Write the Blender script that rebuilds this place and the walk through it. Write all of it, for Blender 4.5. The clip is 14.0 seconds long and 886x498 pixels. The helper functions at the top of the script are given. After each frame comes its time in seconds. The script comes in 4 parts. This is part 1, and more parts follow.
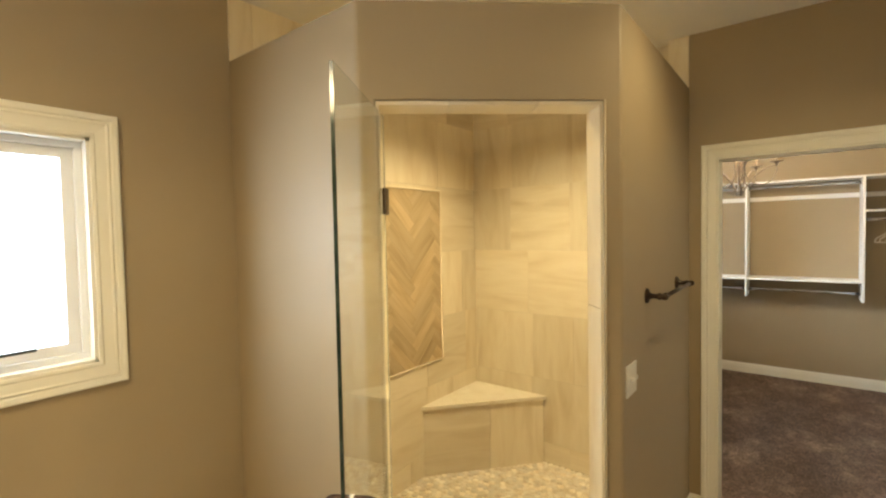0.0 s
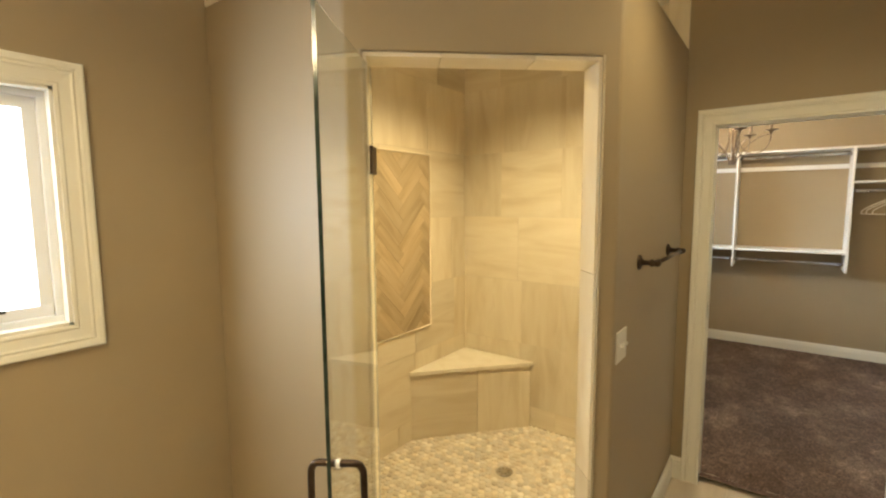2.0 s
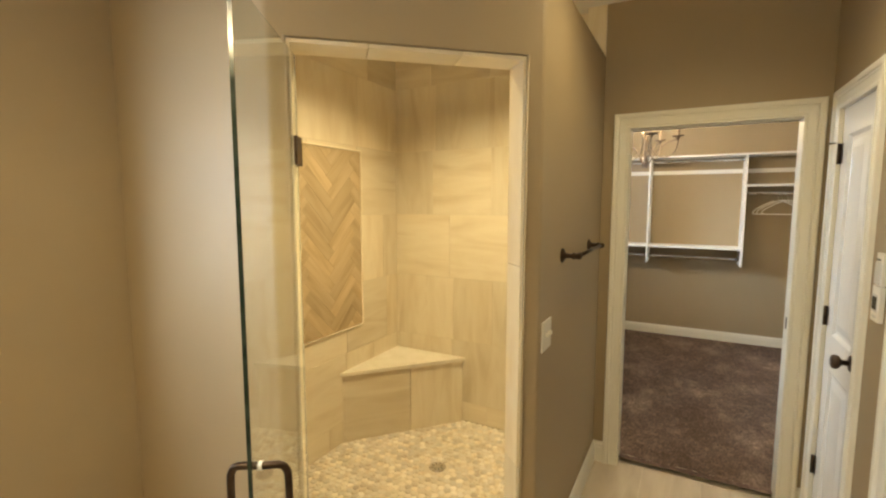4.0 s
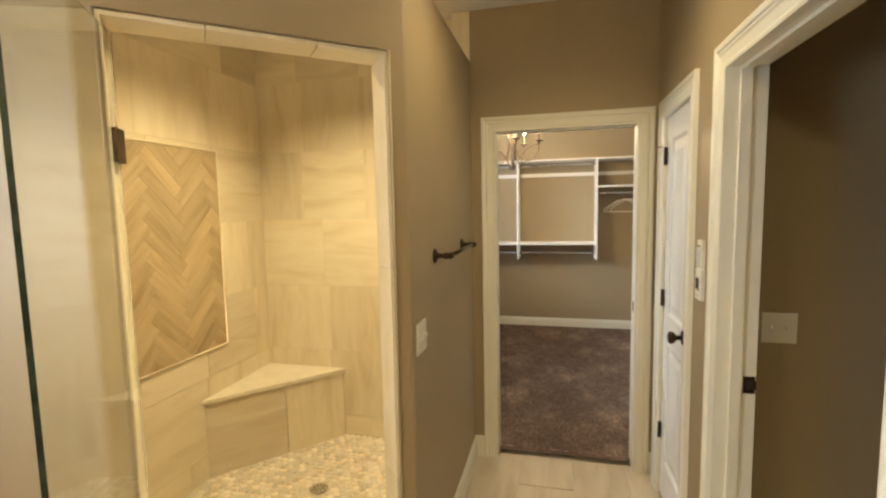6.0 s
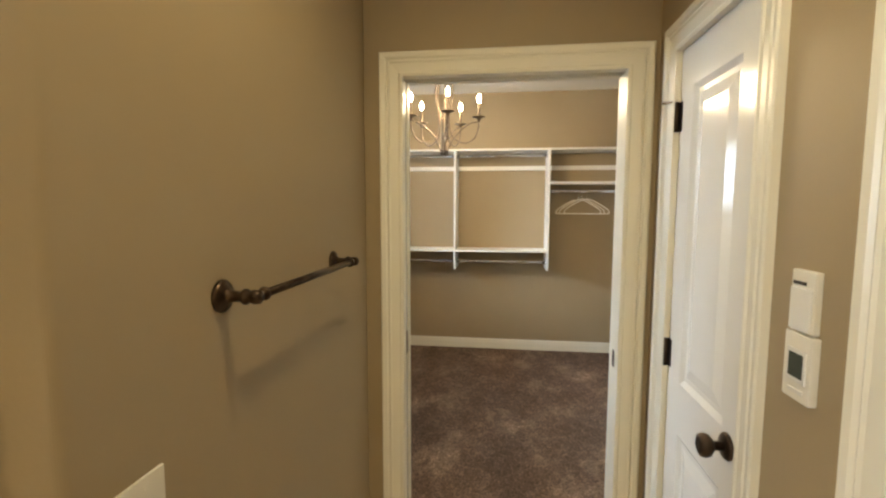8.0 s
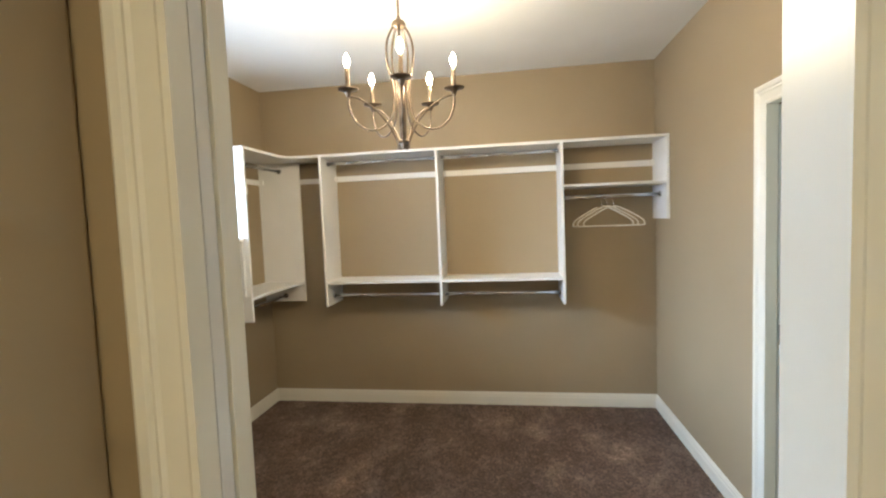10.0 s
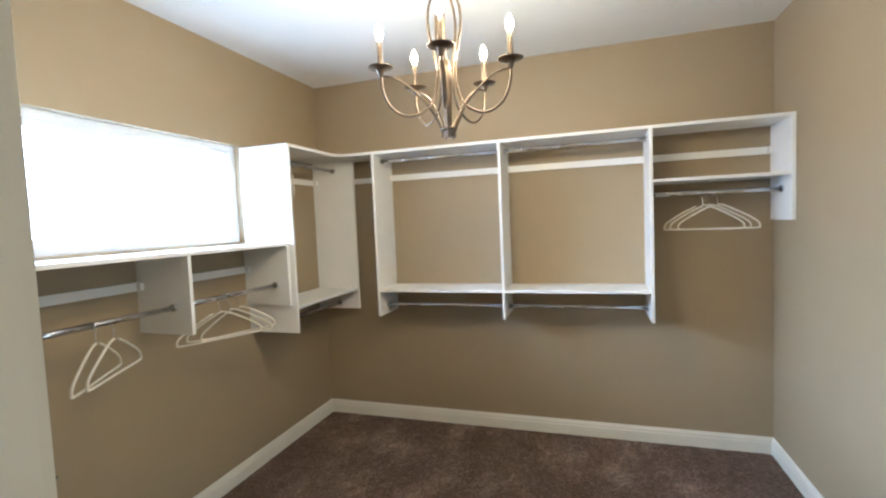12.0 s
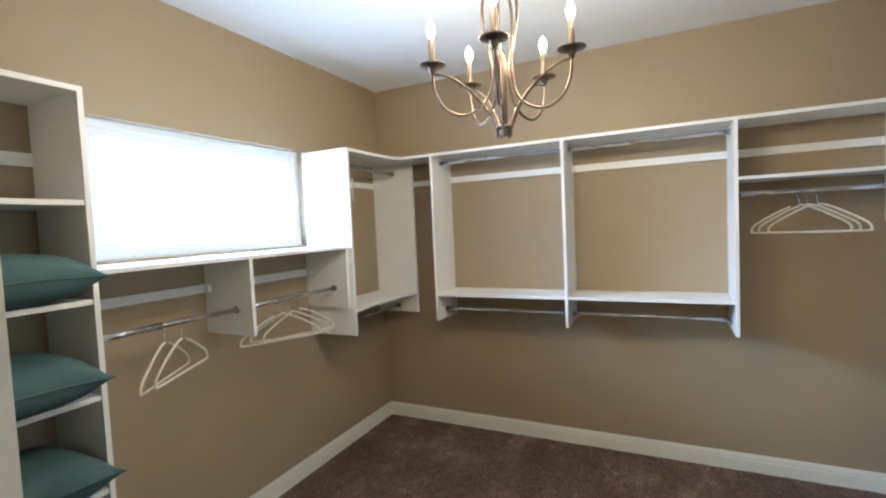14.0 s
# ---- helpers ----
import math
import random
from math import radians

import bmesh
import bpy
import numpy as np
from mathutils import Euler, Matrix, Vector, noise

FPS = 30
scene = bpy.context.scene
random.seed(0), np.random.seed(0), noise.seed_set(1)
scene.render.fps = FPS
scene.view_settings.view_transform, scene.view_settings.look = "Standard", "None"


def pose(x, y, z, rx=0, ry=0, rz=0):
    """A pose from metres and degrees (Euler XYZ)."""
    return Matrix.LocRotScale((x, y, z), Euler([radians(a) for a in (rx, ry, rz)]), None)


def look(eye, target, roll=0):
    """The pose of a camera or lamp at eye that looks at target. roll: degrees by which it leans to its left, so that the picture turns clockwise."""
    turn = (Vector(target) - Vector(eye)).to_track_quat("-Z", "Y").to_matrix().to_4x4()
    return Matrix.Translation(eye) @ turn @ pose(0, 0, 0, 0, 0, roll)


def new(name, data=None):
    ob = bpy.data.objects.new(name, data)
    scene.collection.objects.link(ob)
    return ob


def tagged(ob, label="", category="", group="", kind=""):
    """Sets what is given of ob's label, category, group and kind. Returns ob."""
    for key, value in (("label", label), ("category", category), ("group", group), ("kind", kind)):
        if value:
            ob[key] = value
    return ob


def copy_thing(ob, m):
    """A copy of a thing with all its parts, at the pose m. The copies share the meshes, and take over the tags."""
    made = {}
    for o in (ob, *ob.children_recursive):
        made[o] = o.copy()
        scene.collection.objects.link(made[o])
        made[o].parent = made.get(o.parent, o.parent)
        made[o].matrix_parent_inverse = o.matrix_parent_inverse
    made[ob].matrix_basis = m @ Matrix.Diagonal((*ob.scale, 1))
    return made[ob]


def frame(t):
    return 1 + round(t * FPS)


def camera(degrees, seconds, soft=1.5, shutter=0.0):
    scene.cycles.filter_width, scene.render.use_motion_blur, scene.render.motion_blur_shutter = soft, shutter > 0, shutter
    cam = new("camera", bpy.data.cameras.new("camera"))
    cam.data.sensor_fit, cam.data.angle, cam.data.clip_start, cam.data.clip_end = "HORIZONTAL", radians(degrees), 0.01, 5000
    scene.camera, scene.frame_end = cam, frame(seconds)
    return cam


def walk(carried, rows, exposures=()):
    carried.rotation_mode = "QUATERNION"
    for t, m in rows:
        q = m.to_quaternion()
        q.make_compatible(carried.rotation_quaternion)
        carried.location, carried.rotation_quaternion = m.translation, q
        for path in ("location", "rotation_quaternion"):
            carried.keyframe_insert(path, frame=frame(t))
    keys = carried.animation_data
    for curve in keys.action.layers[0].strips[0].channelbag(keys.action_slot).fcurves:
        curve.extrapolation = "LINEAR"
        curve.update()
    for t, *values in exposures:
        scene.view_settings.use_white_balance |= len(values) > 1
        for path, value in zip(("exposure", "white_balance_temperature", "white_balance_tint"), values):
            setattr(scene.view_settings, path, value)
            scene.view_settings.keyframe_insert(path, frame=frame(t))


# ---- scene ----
cam = camera(88.1, 14.0, soft=2.2)
PATH = [
    (0, (0.435, 0.199, 1.664), (-0.795, 1.774, 1.592), -1.1),
    (0.5, (0.428, 0.205, 1.656), (-0.793, 1.786, 1.547), -0.8),
    (1, (0.417, 0.215, 1.651), (-0.793, 1.801, 1.504), -0.1),
    (1.5, (0.407, 0.226, 1.641), (-0.788, 1.82, 1.466), 0.0),
    (2, (0.398, 0.239, 1.639), (-0.788, 1.836, 1.432), -0.4),
    (2.2, (0.409, 0.239, 1.647), (-0.777, 1.834, 1.426), -0.3),
    (4.3, (0.412, 0.249, 1.61), (-0.478, 2.028, 1.408), -0.2),
    (4.5, (0.417, 0.224, 1.622), (-0.438, 2.021, 1.418), -0.4),
    (5, (0.423, 0.229, 1.62), (-0.33, 2.072, 1.427), -0.9),
    (5.5, (0.421, 0.245, 1.61), (-0.202, 2.136, 1.425), -1.1),
    (6, (0.435, 0.331, 1.595), (-0.043, 2.264, 1.41), -1.2),
    (6.5, (0.463, 0.499, 1.589), (0.078, 2.452, 1.399), -1.1),
    (7, (0.475, 0.724, 1.573), (0.13, 2.685, 1.38), -0.6),
    (7.5, (0.455, 1.041, 1.571), (0.155, 3.009, 1.376), -0.1),
    (8, (0.452, 1.411, 1.553), (0.199, 3.387, 1.371), 0.1),
    (8.2, (0.448, 1.57, 1.554), (0.211, 3.548, 1.383), -0.2),
    (10.3, (0.518, 2.648, 1.587), (0.208, 4.62, 1.465), -2.8),
    (10.5, (0.517, 2.702, 1.585), (0.182, 4.670, 1.467), -2.9),
    (11, (0.509, 2.818, 1.595), (0.104, 4.772, 1.473), -3.0),
    (11.5, (0.516, 2.899, 1.595), (0.02, 4.833, 1.475), -2.7),
    (12, (0.539, 2.967, 1.603), (-0.07, 4.869, 1.483), -2.4),
    (12.5, (0.542, 3.017, 1.61), (-0.164, 4.884, 1.494), -2.3),
    (13, (0.547, 3.046, 1.612), (-0.235, 4.884, 1.509), -2.4),
    (13.5, (0.548, 3.054, 1.612), (-0.286, 4.869, 1.514), -2.5),
    (14, (0.547, 3.065, 1.612), (-0.323, 4.863, 1.51), -2.6),
]
walk(cam, [(t, look(eye, target, roll)) for t, eye, target, roll in PATH], exposures=((0.0, 0.13, 6350, 10), (5.0, 0.14, 6400, 10), (7.0, 0.20, 6350, 10), (8.0, 0.16, 6300, 10), (10.5, 0.20, 5450, 10), (12.5, 0.26, 5100, 10), (14.0, 0.10, 5000, 10)))
# ---- world, sun, lamps ----
WARM = (1.0, 0.79, 0.42)
world = bpy.data.worlds.new("sky")
scene.world = world
world.use_nodes = True
wn = world.node_tree.nodes
sky = wn.new("ShaderNodeTexSky")
sky.sky_type, sky.sun_disc = "NISHITA", False
sky.sun_elevation, sky.sun_rotation = radians(40), radians(120)
wn["Background"].inputs[1].default_value = 0.12
world.node_tree.links.new(sky.outputs[0], wn["Background"].inputs[0])
sun = new("sun", bpy.data.lights.new("sun", "SUN"))
sun.data.energy, sun.data.angle, sun.data.color = 2.0, radians(0.5), (1.0, 0.95, 0.88)
sun.matrix_world = look((20, -8, 18), (0, 0, 0))


def area_lamp(name, eye, target, w, h, watts, color):
    d = bpy.data.lights.new(name, "AREA")
    d.shape, d.size, d.size_y, d.energy, d.color = "RECTANGLE", w, h, watts, color
    ob = new(name, d)
    ob.matrix_world = look(eye, target)
    return ob


def bulb_lamp(name, place, watts, color, radius=0.03):
    d = bpy.data.lights.new(name, "POINT")
    d.energy, d.color, d.shadow_soft_size = watts, color, radius
    ob = new(name, d)
    ob.location = place
    return ob


def spot_lamp(name, place, watts, color, cone=110):
    d = bpy.data.lights.new(name, "SPOT")
    d.energy, d.color, d.shadow_soft_size, d.spot_size, d.spot_blend = watts, color, 0.05, radians(cone), 0.9
    ob = new(name, d)
    ob.location = place
    return ob


area_lamp("daylight_bath_window", (-1.80, 0.26, 1.64), (0, 0.40, 0.9), 0.85, 0.78, 25, (0.74, 0.87, 1.0))
area_lamp("daylight_closet_window", (-1.80, 4.78, 1.85), (0, 4.75, 1.70), 1.2, 0.56, 24, (0.66, 0.83, 1.0))
area_lamp("sky_over_closet_window", (-3.0, 4.7, 2.42), (0.0, 4.9, 1.15), 1.8, 0.7, 210, (0.66, 0.83, 1.0))
# unseen fill lamp added to brighten the side room, which has no window
area_lamp("daylight_side_room", (3.3, 4.4, 1.6), (1.6, 4.4, 1.2), 1.2, 1.6, 15, (0.82, 1.0, 0.94))

# ---- materials ----


def nodes_of(m):
    m.use_nodes = True
    return m.node_tree.nodes, m.node_tree.links, m.node_tree.nodes["Principled BSDF"]


def noise_node(n, l, scale, detail=4.0, stretch=(1, 1, 1), shift=True):
    tc = n.new("ShaderNodeTexCoord")
    mp = n.new("ShaderNodeMapping")
    mp.inputs["Scale"].default_value = stretch
    l.new(tc.outputs["Object"], mp.inputs["Vector"])
    if shift:
        oi = n.new("ShaderNodeObjectInfo")
        sc = n.new("ShaderNodeMath")
        sc.operation = "MULTIPLY"
        sc.inputs[1].default_value = 37.0
        l.new(oi.outputs["Random"], sc.inputs[0])
        l.new(sc.outputs[0], mp.inputs["Location"])
    t = n.new("ShaderNodeTexNoise")
    t.inputs["Scale"].default_value, t.inputs["Detail"].default_value = scale, detail
    l.new(mp.outputs[0], t.inputs["Vector"])
    return t


def ramp_node(n, l, source, stops):
    r = n.new("ShaderNodeValToRGB")
    r.color_ramp.elements[0].position, r.color_ramp.elements[0].color = stops[0][0], (*stops[0][1], 1)
    r.color_ramp.elements[1].position, r.color_ramp.elements[1].color = stops[-1][0], (*stops[-1][1], 1)
    for p, c in stops[1:-1]:
        r.color_ramp.elements.new(p).color = (*c, 1)
    l.new(source, r.inputs[0])
    return r


def surface(name, a, b, scale=3.0, rough=0.6, metal=0.0, grain=200.0, bump=0.05, stretch=(1, 1, 1), detail=5.0, depth=0.002, rvar=0.08, lo=0.35, hi=0.65):
    """Two-tone surface: broad variation from a to b, and fine grain in the relief and the gloss."""
    m = bpy.data.materials.new(name)
    n, l, p = nodes_of(m)
    broad = noise_node(n, l, scale, detail, stretch)
    r = ramp_node(n, l, broad.outputs["Fac"], [(lo, a), (hi, b)])
    l.new(r.outputs[0], p.inputs["Base Color"])
    fine = noise_node(n, l, grain, 3.0)
    bp = n.new("ShaderNodeBump")
    bp.inputs["Strength"].default_value, bp.inputs["Distance"].default_value = bump, depth
    l.new(fine.outputs["Fac"], bp.inputs["Height"])
    l.new(bp.outputs[0], p.inputs["Normal"])
    mr = n.new("ShaderNodeMapRange")
    mr.inputs["To Min"].default_value, mr.inputs["To Max"].default_value = max(0.02, rough - rvar), min(1, rough + rvar)
    l.new(broad.outputs["Fac"], mr.inputs["Value"])
    l.new(mr.outputs[0], p.inputs["Roughness"])
    p.inputs["Metallic"].default_value = metal
    return m


def veined(name, stops, stretch, scale=4.0, rough=0.35, tone=0.12, lean=0, island=False):
    """Stone-look or wood-look tile: drawn-out veins, each piece with a tone and a place in the pattern of its own."""
    m = bpy.data.materials.new(name)
    n, l, p = nodes_of(m)
    v = noise_node(n, l, scale, 8.0, stretch)
    v.inputs["Distortion"].default_value = 0.6
    if lean:
        mapping = v.inputs["Vector"].links[0].from_node
        mapping.vector_type = "TEXTURE"
        mapping.inputs["Scale"].default_value = [1 / k for k in stretch]
        mapping.inputs["Rotation"].default_value = (radians(lean), 0, 0)
    r = ramp_node(n, l, v.outputs["Fac"], stops)
    oi = n.new("ShaderNodeObjectInfo")
    mr = n.new("ShaderNodeMapRange")
    mr.inputs["To Min"].default_value, mr.inputs["To Max"].default_value = 1 - tone, 1 + tone * 0.5
    if island:
        l.new(n.new("ShaderNodeNewGeometry").outputs["Random Per Island"], mr.inputs["Value"])
    else:
        l.new(oi.outputs["Random"], mr.inputs["Value"])
    hs = n.new("ShaderNodeHueSaturation")
    l.new(r.outputs[0], hs.inputs["Color"])
    l.new(mr.outputs[0], hs.inputs["Value"])
    l.new(hs.outputs[0], p.inputs["Base Color"])
    fine = noise_node(n, l, scale * 22, 4.0, stretch)
    bp = n.new("ShaderNodeBump")
    bp.inputs["Strength"].default_value, bp.inputs["Distance"].default_value = 0.12, 0.002
    l.new(fine.outputs["Fac"], bp.inputs["Height"])
    l.new(bp.outputs[0], p.inputs["Normal"])
    p.inputs["Roughness"].default_value = rough
    return m


PAINT = surface("taupe_wall_paint", (0.338, 0.263, 0.160), (0.358, 0.281, 0.174), 1.6, 0.55, grain=140, bump=0.12, depth=0.0015)
CEIL = surface("ceiling_paint", (0.76, 0.75, 0.72), (0.80, 0.79, 0.76), 2.0, 0.8, grain=90, bump=0.25, depth=0.003)
TRIM = surface("cream_trim_paint", (0.77, 0.74, 0.64), (0.80, 0.77, 0.67), 4.0, 0.30, grain=60, bump=0.04, rvar=0.02)
DOORW = surface("white_door_paint", (0.78, 0.77, 0.74), (0.81, 0.80, 0.77), 3.0, 0.15, grain=70, bump=0.05, rvar=0.02)
VINYL = surface("white_vinyl", (0.80, 0.81, 0.82), (0.83, 0.84, 0.85), 5.0, 0.35, grain=150, bump=0.02)
MELA = surface("white_melamine", (0.83, 0.82, 0.79), (0.86, 0.85, 0.82), 5.0, 0.40, grain=300, bump=0.05, depth=0.0006, rvar=0.03)
BRONZE = surface("oil_rubbed_bronze", (0.035, 0.024, 0.017), (0.075, 0.05, 0.034), 30.0, 0.35, 0.85, grain=200, bump=0.06)
CHAND = surface("brushed_bronze", (0.16, 0.12, 0.085), (0.24, 0.185, 0.13), 25.0, 0.32, 0.9, grain=220, bump=0.06)
CHROME = surface("chrome_rod", (0.62, 0.62, 0.63), (0.72, 0.72, 0.72), 12.0, 0.12, 1.0, grain=200, bump=0.01, rvar=0.04)
HANG = surface("cream_velvet_hanger", (0.66, 0.61, 0.50), (0.72, 0.67, 0.57), 20.0, 0.75, grain=500, bump=0.1)
PLATE = surface("ivory_plastic", (0.74, 0.71, 0.63), (0.78, 0.75, 0.67), 6.0, 0.32, grain=200, bump=0.02)
DARK = surface("dark_slot", (0.02, 0.018, 0.015), (0.035, 0.03, 0.026), 20.0, 0.6)
GROUT = surface("beige_grout", (0.66, 0.58, 0.44), (0.72, 0.64, 0.49), 40.0, 0.9, grain=300, bump=0.3)


def carpet_material():
    m = bpy.data.materials.new("brown_carpet")
    n, l, p = nodes_of(m)
    patch = noise_node(n, l, 3.2, 6.0, (1.0, 0.6, 1.0), False)
    clump = noise_node(n, l, 26.0, 6.0, (1.0, 0.7, 1.0), False)
    clump.inputs["Distortion"].default_value = 1.2
    tuft = noise_node(n, l, 120.0, 5.0, (1, 1, 1), False)
    shade = ramp_node(n, l, patch.outputs["Fac"], [(0.38, (0.108, 0.071, 0.052)), (0.54, (0.148, 0.101, 0.076)), (0.70, (0.26, 0.192, 0.150))])
    for tex, stops in ((clump, [(0.34, (0.72, 0.70, 0.68)), (0.52, (0.95, 0.94, 0.93)), (0.70, (1.45, 1.43, 1.42))]), (tuft, [(0.34, (0.50, 0.48, 0.47)), (0.68, (1.65, 1.62, 1.6))])):
        k = ramp_node(n, l, tex.outputs["Fac"], stops)
        x = n.new("ShaderNodeMix")
        x.data_type, x.blend_type = "RGBA", "MULTIPLY"
        x.inputs["Factor"].default_value = 1.0
        l.new(shade.outputs["Result" if shade.type == "MIX" else 0], x.inputs["A"]), l.new(k.outputs[0], x.inputs["B"])
        shade = x
    l.new(shade.outputs["Result"], p.inputs["Base Color"])
    bp = n.new("ShaderNodeBump")
    bp.inputs["Strength"].default_value, bp.inputs["Distance"].default_value = 0.9, 0.012
    l.new(tuft.outputs["Fac"], bp.inputs["Height"]), l.new(bp.outputs[0], p.inputs["Normal"])
    p.inputs["Roughness"].default_value = 0.95
    return m


CARPET = carpet_material()
PILLOW = surface("teal_linen", (0.052, 0.100, 0.105), (0.080, 0.138, 0.142), 5.0, 0.85, grain=420, bump=0.5, depth=0.002)
SCREEN = surface("grey_display", (0.045, 0.055, 0.045), (0.07, 0.08, 0.07), 10.0, 0.2)
OUTSIDE = surface("exterior_siding", (0.6, 0.58, 0.54), (0.66, 0.64, 0.6), 2.0, 0.8)
STOPS = [(0.28, (0.66, 0.56, 0.385)), (0.45, (0.735, 0.645, 0.475)), (0.6, (0.785, 0.705, 0.54)), (0.75, (0.70, 0.60, 0.43))]
TILE_H = veined("travertine_tile", STOPS, (0.6, 0.6, 3.2), 3.0)
TILE_V = veined("travertine_tile_upright", STOPS, (3.2, 3.2, 0.6), 3.0)
SEAT = veined("pale_stone", [(0.3, (0.72, 0.66, 0.52)), (0.5, (0.78, 0.73, 0.60)), (0.7, (0.82, 0.77, 0.65))], (1.0, 1.0, 1.0), 9.0, 0.3, 0.0)
FLOOR_T = veined("floor_tile", [(0.3, (0.52, 0.43, 0.31)), (0.5, (0.62, 0.53, 0.40)), (0.7, (0.68, 0.60, 0.47))], (3.0, 0.5, 1.0), 3.0, 0.4, 0.08)
WOODS = [veined("wood_look_tile", [(0.28, (0.39, 0.295, 0.165)), (0.5, (0.51, 0.40, 0.24)), (0.72, (0.57, 0.46, 0.295))], (1.0, 1.0, 8.0), 2.2, 0.5, 0.20, k) for k in (45, -45)]
PEBBLE = veined("pebble_stone", [(0.3, (0.64, 0.53, 0.37)), (0.45, (0.76, 0.68, 0.53)), (0.65, (0.84, 0.79, 0.68))], (1, 1, 1), 3.0, 0.45, 0.26)


def glass_material(name, rough=0.0, color=(1, 1, 1)):
    m = bpy.data.materials.new(name)
    n, l, p = nodes_of(m)
    p.inputs["Base Color"].default_value = (*color, 1)
    p.inputs["Transmission Weight"].default_value = 1.0
    p.inputs["Roughness"].default_value = rough
    p.inputs["IOR"].default_value = 1.5
    return m


GLASS = glass_material("clear_glass", 0.0, (0.93, 0.97, 0.94))
PANE = glass_material("obscure_glass", 0.25)
EDGE = surface("glass_edge", (0.010, 0.022, 0.018), (0.03, 0.05, 0.04), 30.0, 0.12)


def glow(name, color, strength):
    m = bpy.data.materials.new(name)
    n, l, p = nodes_of(m)
    p.inputs["Base Color"].default_value = (0.8, 0.8, 0.8, 1)
    p.inputs["Emission Color"].default_value = (*color, 1)
    p.inputs["Emission Strength"].default_value = strength
    return m


BULB = glow("lit_bulb", (1.0, 0.80, 0.52), 60)
DIFF = glow("lit_diffuser", (1.0, 0.80, 0.52), 12)
SKYGLOW = glow("bright_sky", (0.92, 0.97, 1.0), 4.0)

# ---- mesh helpers ----


def box(bm, x0, x1, y0, y1, z0, z1, soft=0.0):
    made = bmesh.ops.create_cube(bm, size=1.0)["verts"]
    for v in made:
        v.co = Vector(((x0 + x1) / 2 + v.co.x * (x1 - x0), (y0 + y1) / 2 + v.co.y * (y1 - y0), (z0 + z1) / 2 + v.co.z * (z1 - z0)))
    if soft:
        edges = list({e for v in made for e in v.link_edges})
        bmesh.ops.bevel(bm, geom=edges, offset=soft, segments=2, affect="EDGES", profile=0.7)
    return bm


def prism(bm, pts, z0, z1):
    """Upright prism over a plan outline."""
    lo = [bm.verts.new((x, y, z0)) for x, y in pts]
    hi = [bm.verts.new((x, y, z1)) for x, y in pts]
    bm.faces.new(lo[::-1]), bm.faces.new(hi)
    for i in range(len(pts)):
        j = (i + 1) % len(pts)
        bm.faces.new((lo[i], lo[j], hi[j], hi[i]))
    bmesh.ops.recalc_face_normals(bm, faces=bm.faces)
    return bm


def tube(bm, pts, r, sides=8, closed=False):
    """Round bar along a line of points; r may be a list."""
    pts = [Vector(p) for p in pts]
    n = len(pts)
    up, rings = None, []
    for i, p in enumerate(pts):
        a = pts[i - 1] if (i or closed) else p
        b = pts[(i + 1) % n] if (i < n - 1 or closed) else p
        d = (b - a).normalized()
        if up is None:
            up = d.orthogonal().normalized()
        up = (up - d * up.dot(d)).normalized()
        side = d.cross(up)
        rad = r[i] if isinstance(r, (list, tuple)) else r
        rings.append([bm.verts.new(p + (up * math.cos(k * math.tau / sides) + side * math.sin(k * math.tau / sides)) * rad) for k in range(sides)])
    for i in range(n if closed else n - 1):
        a, b = rings[i], rings[(i + 1) % n]
        for k in range(sides):
            bm.faces.new((a[k], a[(k + 1) % sides], b[(k + 1) % sides], b[k])).smooth = True
    if not closed:
        bm.faces.new(rings[0][::-1]), bm.faces.new(rings[-1])
    return bm


def lathe(bm, profile, sides=20, m=None):
    """Turned body from (radius, height) pairs about the z axis, moved by m."""
    m = m or Matrix()
    rings = [[bm.verts.new(m @ Vector((r * math.cos(k * math.tau / sides), r * math.sin(k * math.tau / sides), z))) for k in range(sides)] for r, z in profile]
    for a, b in zip(rings, rings[1:]):
        for k in range(sides):
            bm.faces.new((a[k], a[(k + 1) % sides], b[(k + 1) % sides], b[k])).smooth = True
    bm.faces.new(rings[0][::-1]), bm.faces.new(rings[-1])
    return bm


def smooth_line(pts, steps=8):
    """Points on a flowing line through pts."""
    pts = [Vector(p) for p in pts]
    ext = [pts[0] * 2 - pts[1], *pts, pts[-1] * 2 - pts[-2]]
    out = []
    for i in range(1, len(ext) - 2):
        a, b, c, d = ext[i - 1:i + 3]
        for k in range(steps):
            t = k / steps
            out.append(0.5 * (2 * b + (c - a) * t + (2 * a - 5 * b + 4 * c - d) * t * t + (3 * b - a - 3 * c + d) * t ** 3))
    return out + [pts[-1]]


def mesh_of(name, bm, material):
    bmesh.ops.recalc_face_normals(bm, faces=bm.faces)
    me = bpy.data.meshes.new(name)
    bm.to_mesh(me)
    bm.free()
    me.materials.append(material)
    return me


def part(name, bm, material, parent=None, label=""):
    ob = new(name, mesh_of(name, bm, material))
    ob.parent = parent
    return tagged(ob, label)


def board(name, parent, x0, x1, y0, y1, z0, z1, material, soft=0.0015, label=""):
    return part(name, box(bmesh.new(), x0, x1, y0, y1, z0, z1, soft), material, parent, label)


def thing(name, label, category, group="", place=(0, 0, 0)):
    ob = new(name)
    ob.empty_display_size = 0.1
    ob.location = place
    return tagged(ob, label, category, group)


def structure(name, bm, material, label, category):
    return tagged(part(name, bm, material), label, category, kind="structure")


